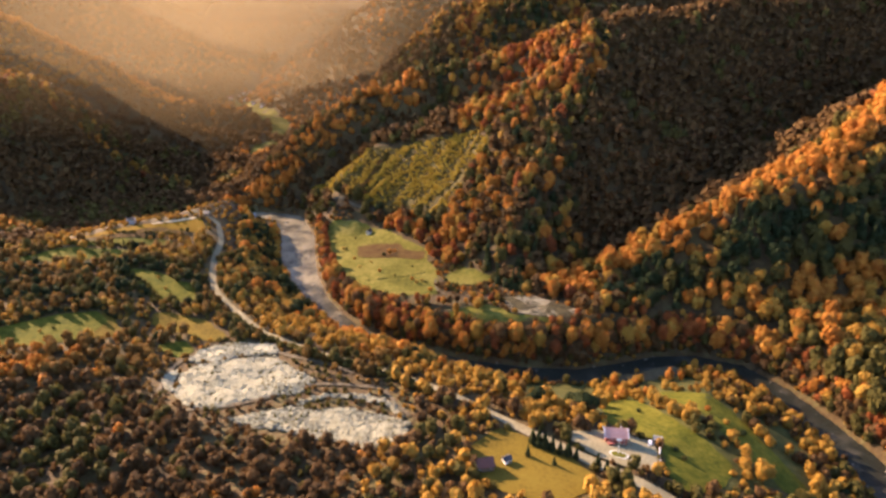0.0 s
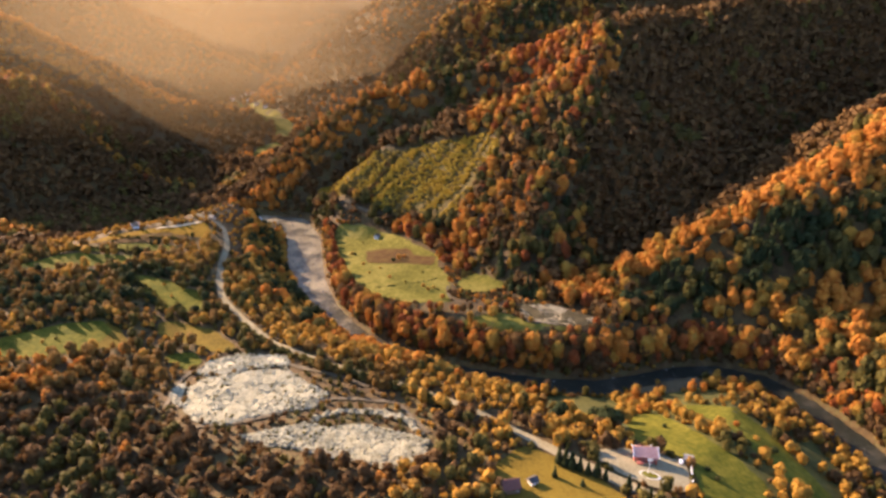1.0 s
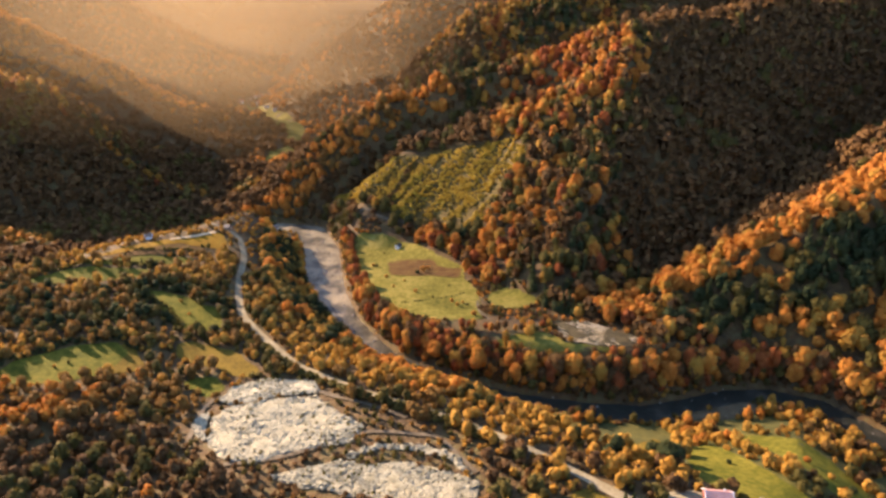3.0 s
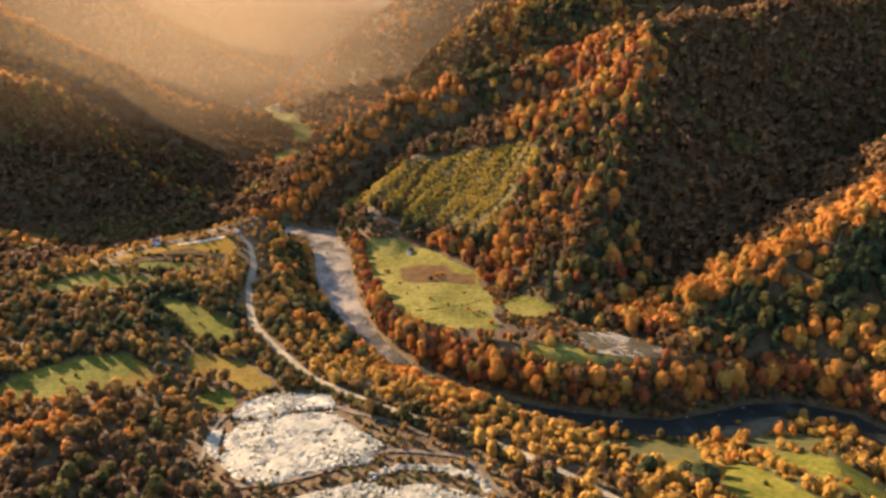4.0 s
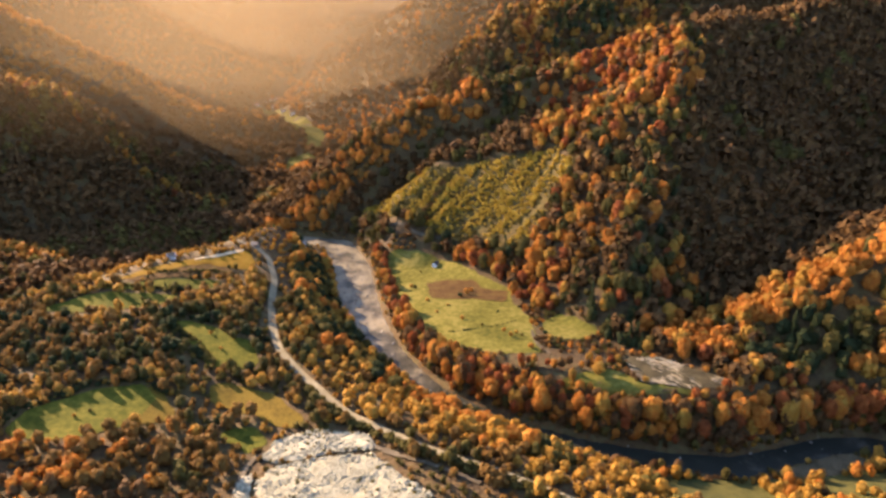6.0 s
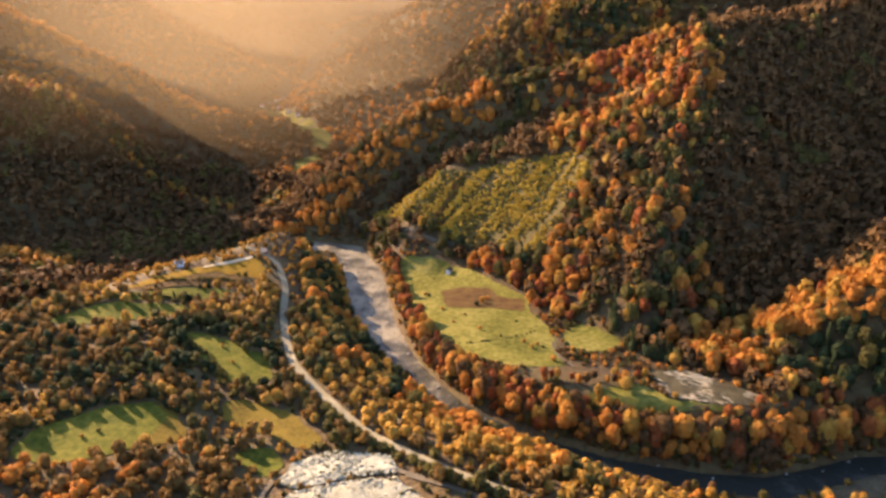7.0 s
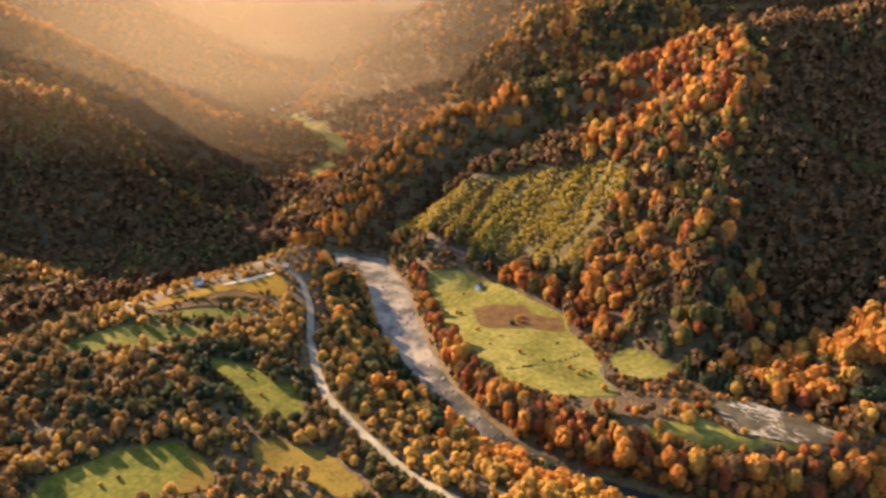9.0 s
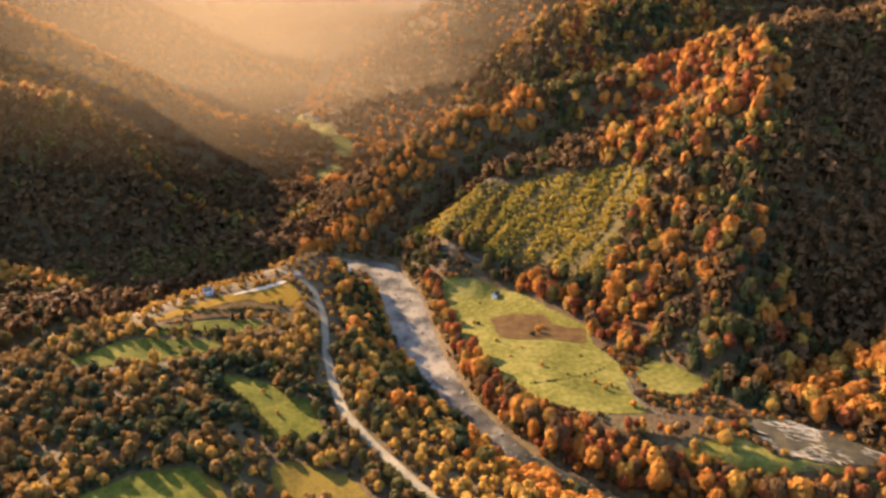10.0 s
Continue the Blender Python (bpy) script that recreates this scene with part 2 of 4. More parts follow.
def ground(x, y):
    """Height of the ground above the river."""
    x, y = np.asarray(x, float), np.asarray(y, float)
    rd, hw, side = along(x, y, RIVER)
    dd = np.maximum(rd - hw, 0)
    wide = 32 + 18 * smoothstep(x, -20, 120) + 13 * smoothstep(-x, 270, 330)
    plateau = 42 - 0.012 * np.clip(x, -215, 0) + 0.13 * np.clip(-x - 215, 0, 200) - 0.05 * np.clip(x, 0, 150) + 0.04 * np.clip(400 - y, 0, 200) + 3 * vnoise(x, y, 90, 3) + 1.2 * vnoise(x, y, 30, 4)
    terrace = 1.2 + plateau * (1 - np.exp(-dd ** 2 / (2 * wide ** 2)))
    far = np.clip(y - 950, 0, 1100)
    flat = 1.2 + np.clip(9 + 0.085 * (745 - y), 6, 33) * (1 - np.exp(-dd / 9)) + 0.05 * far + 0.19 * np.clip(y - 2010, 0, 900) + 0.07 * np.clip(y - 2910, 0, 1500)
    base = np.where(side > 0, flat, terrace)
    hills = np.full(x.shape, -300.0)
    for line, left, right, r in RIDGES:
        for (ax, ay, ah), (bx, by, bh) in zip(line, line[1:]):
            dx, dy = bx - ax, by - ay
            s = np.clip(((x - ax) * dx + (y - ay) * dy) / (dx * dx + dy * dy), 0, 1)
            d = np.hypot(x - ax - s * dx, y - ay - s * dy)
            turn = (dx * (y - ay) - dy * (x - ax)) / math.hypot(dx, dy) / np.maximum(d, 1e-3)
            slope = right + (left - right) * np.clip(0.5 + 0.5 * turn, 0, 1)
            hills = smoothmax(hills, ah + s * (bh - ah) - slope * (np.sqrt(d * d + r * r) - r), 8)
    hills = hills + 7 * vnoise(x, y, 70, 5) + 3 * vnoise(x, y, 28, 6)
    hills = np.where(dd < 25, hills - (25 - dd) * 0.8, hills)
    d, _, cs = along(x, y, RIDGES[0][0])
    face = np.where(cs < 0, smoothstep(x, -240, -170) * (1 - smoothstep(x, 90, 180)), 0)  # a hollow under the crest, a bench below it
    hills = hills + face * (5 * np.exp(-((d - 140) / 38) ** 2) - 50 * np.exp(-((d - 50) / 32) ** 2))
    z = smoothmax(base, hills, 10)
    z = z + (4 + 12 * vnoise(x, y, 80, 8)) * smoothstep(y, 1040, 1110) * (1 - smoothstep(y, 1350, 1500)) * smoothstep(-x, 300, 380)  # hummocks of the side valley
    z = np.minimum(z, 1.2 + 1.15 * dd)
    z = np.where(dd > 0, np.maximum(z, 0.4), z)
    bed = smoothstep(rd - hw, -4, 1)
    return -1.5 + (z + 1.5) * bed


def mesh_object(name, verts, faces, material, smooth=True, parent=None):
    me = bpy.data.meshes.new(name)
    verts = np.asarray(verts, np.float32).reshape(-1, 3)
    faces = np.asarray(faces, np.int32)
    n, k = faces.shape
    me.vertices.add(len(verts))
    me.vertices.foreach_set("co", verts.ravel())
    me.loops.add(n * k)
    me.loops.foreach_set("vertex_index", faces.ravel())
    me.polygons.add(n)
    me.polygons.foreach_set("loop_start", np.arange(0, n * k, k, dtype=np.int32))
    me.polygons.foreach_set("use_smooth", np.full(n, smooth))
    me.update(calc_edges=True)
    me.materials.append(material)
    ob = new(name, me)
    if parent:
        ob.parent = parent
    return ob


def stretched(lo, hi, mid, near, step, grow):
    """Coordinates with even steps within near of mid, growing outwards."""
    out = list(np.arange(mid - near, mid + near + 1e-6, step))
    s, v = step, out[-1]
    while v < hi:
        s *= grow
        v += s
        out.append(v)
    s, v = step, out[0]
    while v > lo:
        s *= grow
        v -= s
        out.insert(0, v)
    return np.array(out)


def grid_faces(nx, ny):
    i = np.arange(nx * ny).reshape(ny, nx)
    return np.stack([i[:-1, :-1], i[:-1, 1:], i[1:, 1:], i[1:, :-1]], -1).reshape(-1, 4)


gx, gy = stretched(-4200, 4200, -60, 480, 5.0, 1.07), stretched(-2500, 4300, 700, 520, 5.0, 1.07)
X, Y = np.meshgrid(gx, gy)
land = mesh_object("ground", np.stack([X, Y, ground(X, Y)], -1), grid_faces(len(gx), len(gy)), M_SOIL)
tagged(land, "valley floor and mountain slopes of leaf-strewn brown earth", "ground", kind="structure")


def resample(line, step):
    pts = [np.array(line[0], float)]
    for a, b in zip(line, line[1:]):
        a, b = np.array(a, float), np.array(b, float)
        n = max(1, int(np.linalg.norm((b - a)[:2]) / step))
        pts += [a + (b - a) * i / n for i in range(1, n + 1)]
    p = np.array(pts)
    for _ in range(6):  # rounds the bends
        p[1:-1] = 0.25 * p[:-2] + 0.5 * p[1:-1] + 0.25 * p[2:]
    return p


def ribbon(name, line, step, material, lift, across=3, level=None, ragged=0.0):
    """A strip along a line of (x, y, half width), laid on the ground or level."""
    p = resample(line, step)
    t = np.gradient(p[:, :2], axis=0)
    t /= np.linalg.norm(t, axis=1)[:, None]
    nrm = np.stack([-t[:, 1], t[:, 0]], 1)
    v = []
    for j in range(across):
        f = 2 * j / (across - 1) - 1
        w = p[:, 2] * f
        if ragged and abs(f) == 1:
            w = w + f * ragged * vnoise(p[:, 0] + 50 * f, p[:, 1], 6, 9)
        v.append(p[:, :2] + nrm * w[:, None])
    v = np.stack(v, 1)
    z = np.full(v.shape[:2], level) if level is not None else ground(v[..., 0], v[..., 1]) + lift
    return mesh_object(name, np.concatenate([v, z[..., None]], -1), grid_faces(across, len(p)), material)


river = ribbon("river", [(x, y, w + 5) for x, y, w in RIVER], 6, M_WATER, 0, 9, level=0.0)
tagged(river, "shallow grey river with riffles over stones", "river", kind="structure")

ROAD = [(-360, 722, 2.4), (-310, 714, 2.6), (-282, 706, 3.0), (-264, 692, 3.2), (-245, 645, 2.8), (-231, 584, 2.8), (-218, 540, 2.9), (-202, 501, 2.9), (-168, 459, 2.9), (-140, 427, 3.2), (-103, 402, 2.6),
        (-82, 388, 2.4), (-43, 369, 2.4), (-4, 345, 2.8), (27, 321, 2.9), (51, 297, 4), (67, 283, 4.2), (93, 262, 4.2), (113, 250, 4), (144, 217, 4), (199, 100, 4), (205, -300, 4)]
road = ribbon("road", ROAD, 4, M_ROAD, 0.5, 5)
tagged(road, "pale dusty valley road between autumn bushes", "road", kind="structure")


def outline(poly, ragged):
    """The polygon's outline, rounded and made uneven."""
    pts = []
    for (ax, ay), (bx, by) in zip(poly, poly[1:] + poly[:1]):
        n = max(1, int(math.hypot(bx - ax, by - ay) / 3.0))
        pts += [(ax + (bx - ax) * i / n, ay + (by - ay) * i / n) for i in range(n)]
    p = np.array(pts)
    for _ in range(4):
        p = 0.25 * np.roll(p, 1, 0) + 0.5 * p + 0.25 * np.roll(p, -1, 0)
    off = np.stack([vnoise(p[:, 0], p[:, 1], 9, 11) + 0.5 * vnoise(p[:, 0], p[:, 1], 4, 13), vnoise(p[:, 0], p[:, 1], 9, 12) + 0.5 * vnoise(p[:, 0], p[:, 1], 4, 14)], 1)
    return p + ragged * off


def patch(name, poly, material, lift=0.4, step=3.0, ragged=1.6, rough=0.0):
    """A piece of open land: a sheet on the ground within an uneven outline."""
    line = outline(poly, ragged)
    ax, ay = np.arange(line[:, 0].min() - 6, line[:, 0].max() + 7, step), np.arange(line[:, 1].min() - 6, line[:, 1].max() + 7, step)
    PX, PY = np.meshgrid(ax, ay)
    f = grid_faces(len(ax), len(ay))
    cx, cy = PX.ravel()[f].mean(1), PY.ravel()[f].mean(1)
    f = f[inside(cx, cy, [tuple(q) for q in line])]
    used, inv = np.unique(f, return_inverse=True)
    f = inv.reshape(f.shape)
    x, y = PX.ravel()[used].copy(), PY.ravel()[used].copy()
    edge = np.bincount(f.ravel(), minlength=len(used)) < 4
    for i in np.nonzero(edge)[0]:
        k = np.argmin((line[:, 0] - x[i]) ** 2 + (line[:, 1] - y[i]) ** 2)
        x[i], y[i] = line[k]
    z = ground(x, y) + lift
    if rough:
        z = z + np.where(edge, -0.2, rough * (vnoise(x, y, 7, 15) + 0.7 * vnoise(x, y, 3, 16) + 0.6))
    return mesh_object(name, np.stack([x, y, z], -1), f, material)


FIELDS = [
    ("meadow", [(-152, 776), (-122, 770), (-81, 750), (-43, 702), (-16, 669), (-17, 639), (-5, 605), (-6, 569), (-7, 539), (-2, 529), (-41, 528), (-78, 553), (-98, 581), (-121, 625), (-139, 687)], M_MEADOW, "bright green riverside meadow with scattered bushes"),
    ("ploughed_field", [(-101, 698), (-77, 707), (-51, 700), (-45, 678), (-18, 666), (-23, 640), (-56, 649), (-96, 650)], M_PLOUGH, "reddish brown ploughed strip in the meadow"),
    ("small_meadow", [(7, 597), (22, 608), (42, 581), (50, 570), (38, 555), (13, 555), (1, 563)], M_MEADOW, "small green meadow under the wooded slope"),
    ("clearing", [(-8, 491), (11, 493), (41, 506), (51, 494), (58, 482), (88, 475), (106, 474), (94, 472), (64, 473), (45, 474), (22, 480), (6, 484)], M_MEADOW, "yellowing green clearing between woods and river"),
    ("green_field", [(-322, 381), (-323, 401), (-300, 430), (-273, 439), (-257, 427), (-263, 398), (-297, 379)], M_GRASS, "green field on the terrace edged by hedges"),
    ("yellow_field", [(-273, 439), (-263, 439), (-240, 416), (-242, 408), (-263, 400), (-257, 427)], M_DRYGRASS, "golden end of the green terrace field"),
    ("green_field", [(-292, 526), (-281, 531), (-256, 526), (-242, 510), (-228, 514), (-209, 480), (-223, 471), (-241, 470), (-251, 481), (-271, 504)], M_GRASS, "green hillside pasture on the terrace"),
    ("yellow_field", [(-234, 445), (-225, 455), (-194, 449), (-164, 421), (-166, 412), (-181, 410), (-196, 422), (-211, 428), (-225, 430)], M_DRYGRASS, "yellow mown field beside the road"),
    ("yellow_field", [(-214, 404), (-197, 414), (-180, 400), (-189, 386)], M_GRASS, "small yellowing pasture among bushes"),
    ("green_field", [(-390, 525), (-373, 553), (-360, 563), (-335, 565), (-312, 572), (-295, 564), (-316, 549), (-338, 538), (-357, 526), (-377, 521)], M_GRASS, "long green field on the terrace rim"),
    ("green_field", [(-366, 565), (-354, 579), (-309, 605), (-287, 614), (-278, 596), (-302, 584), (-336, 572)], M_GRASS, "green meadow below the golden rim field"),
    ("ploughed_field", [(-356, 584), (-338, 605), (-310, 640), (-283, 642), (-273, 626), (-290, 619), (-312, 608), (-335, 592)], M_PLOUGH, "reddish ploughed field at the terrace rim"),
    ("yellow_field", [(-384, 557), (-363, 590), (-336, 633), (-306, 668), (-284, 694), (-269, 666), (-271, 642), (-283, 645), (-311, 642), (-339, 607), (-362, 581)], M_GOLDGRASS, "golden strip of dry grass on the terrace rim"),
    ("pasture", [(100, 320), (115, 376), (135, 382), (152, 319), (167, 290), (153, 266), (127, 253), (119, 265), (127, 297), (108, 312)], M_GRASS, "green pasture behind the roadside house"),
    ("pasture", [(149, 400), (171, 389), (196, 367), (203, 324), (214, 286), (193, 276), (180, 308), (164, 351)], M_GRASS, "green strip of pasture above the river"),
    ("roadside_field", [(14, 282), (35, 303), (50, 293), (71, 272), (82, 256), (57, 235), (19, 251)], M_DRYGRASS, "dry golden field beside the road"),
    ("far_meadow", [(-615, 1820), (-517, 1703), (-406, 1555), (-340, 1384), (-328, 1288), (-355, 1294), (-385, 1369), (-422, 1396), (-548, 1677)], M_MEADOW, "pale green meadow on the floor of the side valley"),
    ("far_meadow", [(-377, 1226), (-349, 1279), (-333, 1248), (-349, 1182), (-371, 1162)], M_MEADOW, "dry meadow near the far hamlet"),
    ("roadside_field", [(77, 370), (106, 396), (108, 364), (80, 340)], M_DRYGRASS, "small golden field above the river"),
]
for name, poly, mat, label in FIELDS:
    low = 0.75 if "plough" in name else 0.4
    tagged(patch(name, poly, mat, low + (1.2 if name == "far_meadow" else 0), 8.0 if name == "far_meadow" else 3.0), label, "field", kind="structure")
LOT = [(69, 295), (76, 302), (100, 307), (123, 295), (115, 267), (96, 269), (80, 280)]
tagged(patch("parking_lot", LOT, M_ROAD, 0.8, 2.0, 0.5), "pale gravel parking lot in front of the house", "parking lot", kind="structure")
STONES = [[(-178, 361), (-172, 374), (-147, 383), (-119, 385), (-99, 365), (-84, 351), (-89, 338), (-110, 332), (-129, 326), (-140, 317), (-156, 322), (-171, 337)],
          [(-181, 382), (-177, 399), (-155, 410), (-124, 404), (-117, 390), (-144, 386), (-173, 378)],
          [(-130, 308), (-112, 314), (-93, 322), (-82, 318), (-58, 320), (-33, 311), (-19, 305), (-22, 288), (-37, 279), (-60, 287), (-87, 296), (-115, 303)],
          [(-187, 354), (-186, 365), (-182, 369), (-179, 356), (-174, 340)],
          [(-92, 327), (-75, 336), (-49, 336), (-31, 328), (-20, 307), (-26, 312), (-34, 323), (-52, 331), (-74, 332), (-89, 323)]]
for q in STONES:
    tagged(patch("stone_yard", q, M_STONE, 0.8, 2.0, 2.2, 0.6), "wide uneven bed of broken white stone", "stone bed", kind="structure")
GRAVEL = [(55, 522), (85, 522), (102, 505), (123, 486), (115, 479), (102, 474), (82, 477), (59, 484)]
tagged(patch("gravel_bed", GRAVEL, M_OUTWASH, 0.7, 2.5, 1.5, 0.5), "grey gravel bed strewn with bleached logs", "gravel bed", kind="structure")
SANDBAR = [(129, 428), (159, 435), (175, 444), (192, 447), (202, 438), (184, 427), (154, 419)]
tagged(patch("gravel_bar", SANDBAR, M_GRAVEL, 0.6, 2.5, 1.5, 0.2), "pale gravel bar along the river bend", "gravel bar", kind="structure")
LANES = [("lane", [(-183, 339, 1.6), (-187, 365, 1.6), (-186, 384, 1.6), (-161, 393, 1.6), (-126, 395, 1.6), (-104, 385, 1.6)], "earth lane winding round the stone bed"),
         ("lane", [(-159, 316, 1.5), (-135, 321, 1.8), (-111, 331, 1.8), (-92, 344, 1.6), (-80, 348, 1.4), (-40, 344, 1.4), (-20, 312, 1.4)], "earth lane between the two stone beds"),
         ("lane", [(-114, 388, 1.3), (-79, 373, 1.3), (-60, 361, 1.3)], "pale earth track through the bushes"),
         ("lane", [(-7, 574, 1.1), (-8, 556, 1.1), (-5, 539, 1.1), (2, 527, 1.1)], "pale footpath along the meadow"),
         ("lane", [(-200, 883, 1.6), (-182, 866, 1.6), (-164, 846, 1.6), (-150, 814, 1.6), (-120, 793, 1.6), (-80, 775, 1.5)], "pale track at the foot of the wooded spur"),
         ("lane", [(-320, 646, 1.0), (-308, 660, 2.0), (-296, 678, 2.8), (-288, 691, 1.2)], "pale gravel bank above the side arm")]
for name, line, label in LANES:
    tagged(ribbon(name, line, 3, M_LOG if "bank" in label else M_TRACK, 0.75, 3, ragged=0.4), label, "lane", kind="structure")
STREAM = [(-560, 1880, 4), (-588, 2010, 5), (-572, 2200, 6), (-588, 2500, 7), (-580, 2700, 8), (-560, 2900, 9), (-441, 3300, 10)]
tagged(ribbon("stream", STREAM, 20, M_GRAVEL, 1.5, 3, ragged=2.0), "pale gravel bed of the stream in the far valley", "stream", kind="structure")
ROUGH_GRASS = [(20, 408), (60, 424), (110, 418), (140, 424), (185, 432), (214, 420), (232, 380), (240, 320), (226, 286), (190, 280), (150, 262), (128, 300), (96, 336), (40, 372)]
tagged(patch("rough_pasture", ROUGH_GRASS, M_DULLGRASS, 0.25, 4.0, 3.0), "rough yellowing pasture under scattered bushes", "pasture", kind="structure")
OPEN = [f[1] for f in FIELDS] + [LOT, GRAVEL, SANDBAR] + STONES


# ---- woods ----
def ico(level):
    bm = bmesh.new()
    bmesh.ops.create_icosphere(bm, subdivisions=level, radius=1.0)
    v = np.array([p.co[:] for p in bm.verts])
    f = np.array([[p.index for p in q.verts] for q in bm.faces])
    bm.free()
    return v, f


ICO1, ICO2 = ico(1), ico(2)
ICO0 = ICO1[0][:12], np.array([(i, j, k) for i in range(12) for j in range(i) for k in range(j) if max(np.linalg.norm(ICO1[0][p] - ICO1[0][q]) for p, q in ((i, j), (j, k), (i, k))) < 1.1])
rng = np.random.default_rng(7)


def crown(lobes, tufts, tall=1.3, spiky=False, seed=0, base=ICO2, tuft=0.14):
    """A broken crown of leafy lobes and loose tufts: about 1 across and tall high, standing at 0."""
    r = np.random.default_rng(seed)
    V, F, n = [], [], 0
    for i in range(lobes):
        if spiky:
            c = np.array([0, 0, tall * (0.2 + 0.62 * i / max(1, lobes - 1))])
            s = np.array([0.5, 0.5, 0.34 * tall]) * (1 - 0.72 * i / max(1, lobes - 1))
            s[2] = 0.26 * tall
        elif i == 0:
            c, s = np.array([0, 0, tall * 0.55]), np.array([0.36, 0.36, 0.42 * tall])
        else:
            a = r.uniform(0, 6.28)
            rad, up = r.uniform(0.2, 0.36), r.uniform(0.3, 0.88)
            c, s = np.array([math.cos(a) * rad, math.sin(a) * rad, tall * up]), np.array([1, 1, 0.95]) * r.uniform(0.17, 0.27)
        v, f = base
        d = 1 + r.uniform(-0.28, 0.28, len(v))
        w = v * d[:, None] * s + c
        keep = (v[f].mean(1)[:, 2] > -0.4)
        V.append(w)
        F.append(f[keep] + n)
        n += len(w)
    centre, span = np.array([0, 0, tall * 0.55]), np.array([0.44, 0.44, 0.46 * tall])
    for i in range(tufts):
        d = r.normal(size=3)
        d /= np.linalg.norm(d)
        d[2] = d[2] * 0.9 + 0.12
        p = centre + d * span * r.uniform(0.82, 1.14)
        if spiky:
            up = r.uniform(0.02, 1.0) ** 1.3
            p = np.array([d[0], d[1], 0]) / max(0.2, math.hypot(d[0], d[1])) * 0.5 * (1 - up) * r.uniform(0.8, 1.1) + np.array([0, 0, tall * (0.08 + 0.92 * up)])
        a = np.cross(d, r.normal(size=3))
        a /= np.linalg.norm(a)
        c = np.cross(d, a)
        size = tuft * r.uniform(0.7, 1.5)
        k = r.normal(size=(3, 3)) * 0.32
        q = p + size * np.array([a, -0.5 * a + 0.87 * c, -0.5 * a - 0.87 * c]) + size * k
        V.append(q)
        F.append(np.array([[n, n + 1, n + 2]]))
        n += 3
    return np.concatenate(V), np.concatenate(F)


FAR_KINDS = {"round": [crown(5, 86, 1.25, seed=i, base=ICO1, tuft=0.155) for i in range(10)], "spruce": [crown(2, 80, 2.3, True, seed=40 + i, base=ICO1, tuft=0.13) for i in range(5)],
             "shrub": [crown(2, 36, 0.95, seed=60 + i, base=ICO0, tuft=0.2) for i in range(8)], "mid": [crown(3, 18, 1.2, seed=70 + i, base=ICO0, tuft=0.18) for i in range(8)], "far": [crown(1, 16, 1.0, seed=80 + i, base=ICO0, tuft=0.2) for i in range(8)]}


def wood(name, places, material, form, label, category="woods"):
    """Many trees as one body: places are rows of x, y, z, width, height factor."""
    r = np.random.default_rng(len(places) + 3)
    P = np.array(places)
    pick, turn, lean = r.integers(len(FAR_KINDS[form]), size=len(P)), r.uniform(0, 6.28, len(P)), r.normal(0, 0.05, (len(P), 2))
    V, F, n = [], [], 0
    for k, (v, f) in enumerate(FAR_KINDS[form]):
        Q, t, l = P[pick == k], turn[pick == k], lean[pick == k]
        if not len(Q):
            continue
        c, sn = np.cos(t)[:, None] * Q[:, 3:4], np.sin(t)[:, None] * Q[:, 3:4]
        zz = v[:, 2] * Q[:, 3:4] * Q[:, 4:5]
        V.append(np.stack([v[:, 0] * c - v[:, 1] * sn + Q[:, 0:1] + zz * l[:, :1], v[:, 0] * sn + v[:, 1] * c + Q[:, 1:2] + zz * l[:, 1:], zz + Q[:, 2:3]], -1).reshape(-1, 3))
        F.append((f[None] + (n + np.arange(len(Q)) * len(v))[:, None, None]).reshape(-1, 3))
        n += len(Q) * len(v)
    return tagged(mesh_object(name, np.concatenate(V), np.concatenate(F), material), label, category, kind="stuff")


def scatter(step, x0, x1, y0, y1, seed):
    r = np.random.default_rng(seed)
    AX, AY = np.meshgrid(np.arange(x0, x1, step), np.arange(y0, y1, step))
    x = AX.ravel() + r.uniform(-0.6, 0.6, AX.size) * step
    y = AY.ravel() + r.uniform(-0.6, 0.6, AX.size) * step
    return x, y, r


def is_open(x, y, gap=2.0):
    o = np.zeros(x.shape, bool)
    for q in OPEN:
        o |= inside(x, y, q)
    rd, hw, _ = along(x, y, RIVER)
    o |= rd < hw + 2.0
    d, w, _ = along(x, y, ROAD)
    o |= d < w + gap
    for _, line, _ in LANES:
        d, w, _ = along(x, y, line)
        o |= d < w + gap * 0.8
    return o


YELLOW_SLOPE = [(-205, 882), (-150, 832), (-125, 812), (-80, 776), (-45, 746), (-8, 712), (30, 745), (60, 784), (44, 826), (-30, 858), (-97, 884), (-176, 903)]
tagged(patch("young_slope", YELLOW_SLOPE, M_YOUNGSLOPE, 0.5, 3.0, 2.0), "dry golden grass under the young growth", "hillside", kind="structure")
STONE_YARD = [(-195, 330), (-192, 400), (-125, 415), (-85, 370), (-30, 352), (-12, 318), (-40, 280), (-140, 300)]
# terrace ground under a shadow, which darker trees imitate
SHADED_TERRACE = [(-452, 453), (-460, 556), (-376, 530), (-326, 499), (-291, 469), (-299, 446), (-335, 433), (-345, 392), (-405, 406)]
# the belts of single trees: along the right bank, and on the bank between road and river
BELT = [(-160, 790, 5), (-152, 740, 5), (-143, 692, 5), (-124, 620, 6), (-100, 562, 8), (-70, 523, 10), (-44, 504, 10), (-10, 485, 11), (22, 470, 11), (60, 462, 11), (101, 460, 11), (145, 472, 11), (190, 482, 11), (231, 480, 11), (275, 440, 9)]


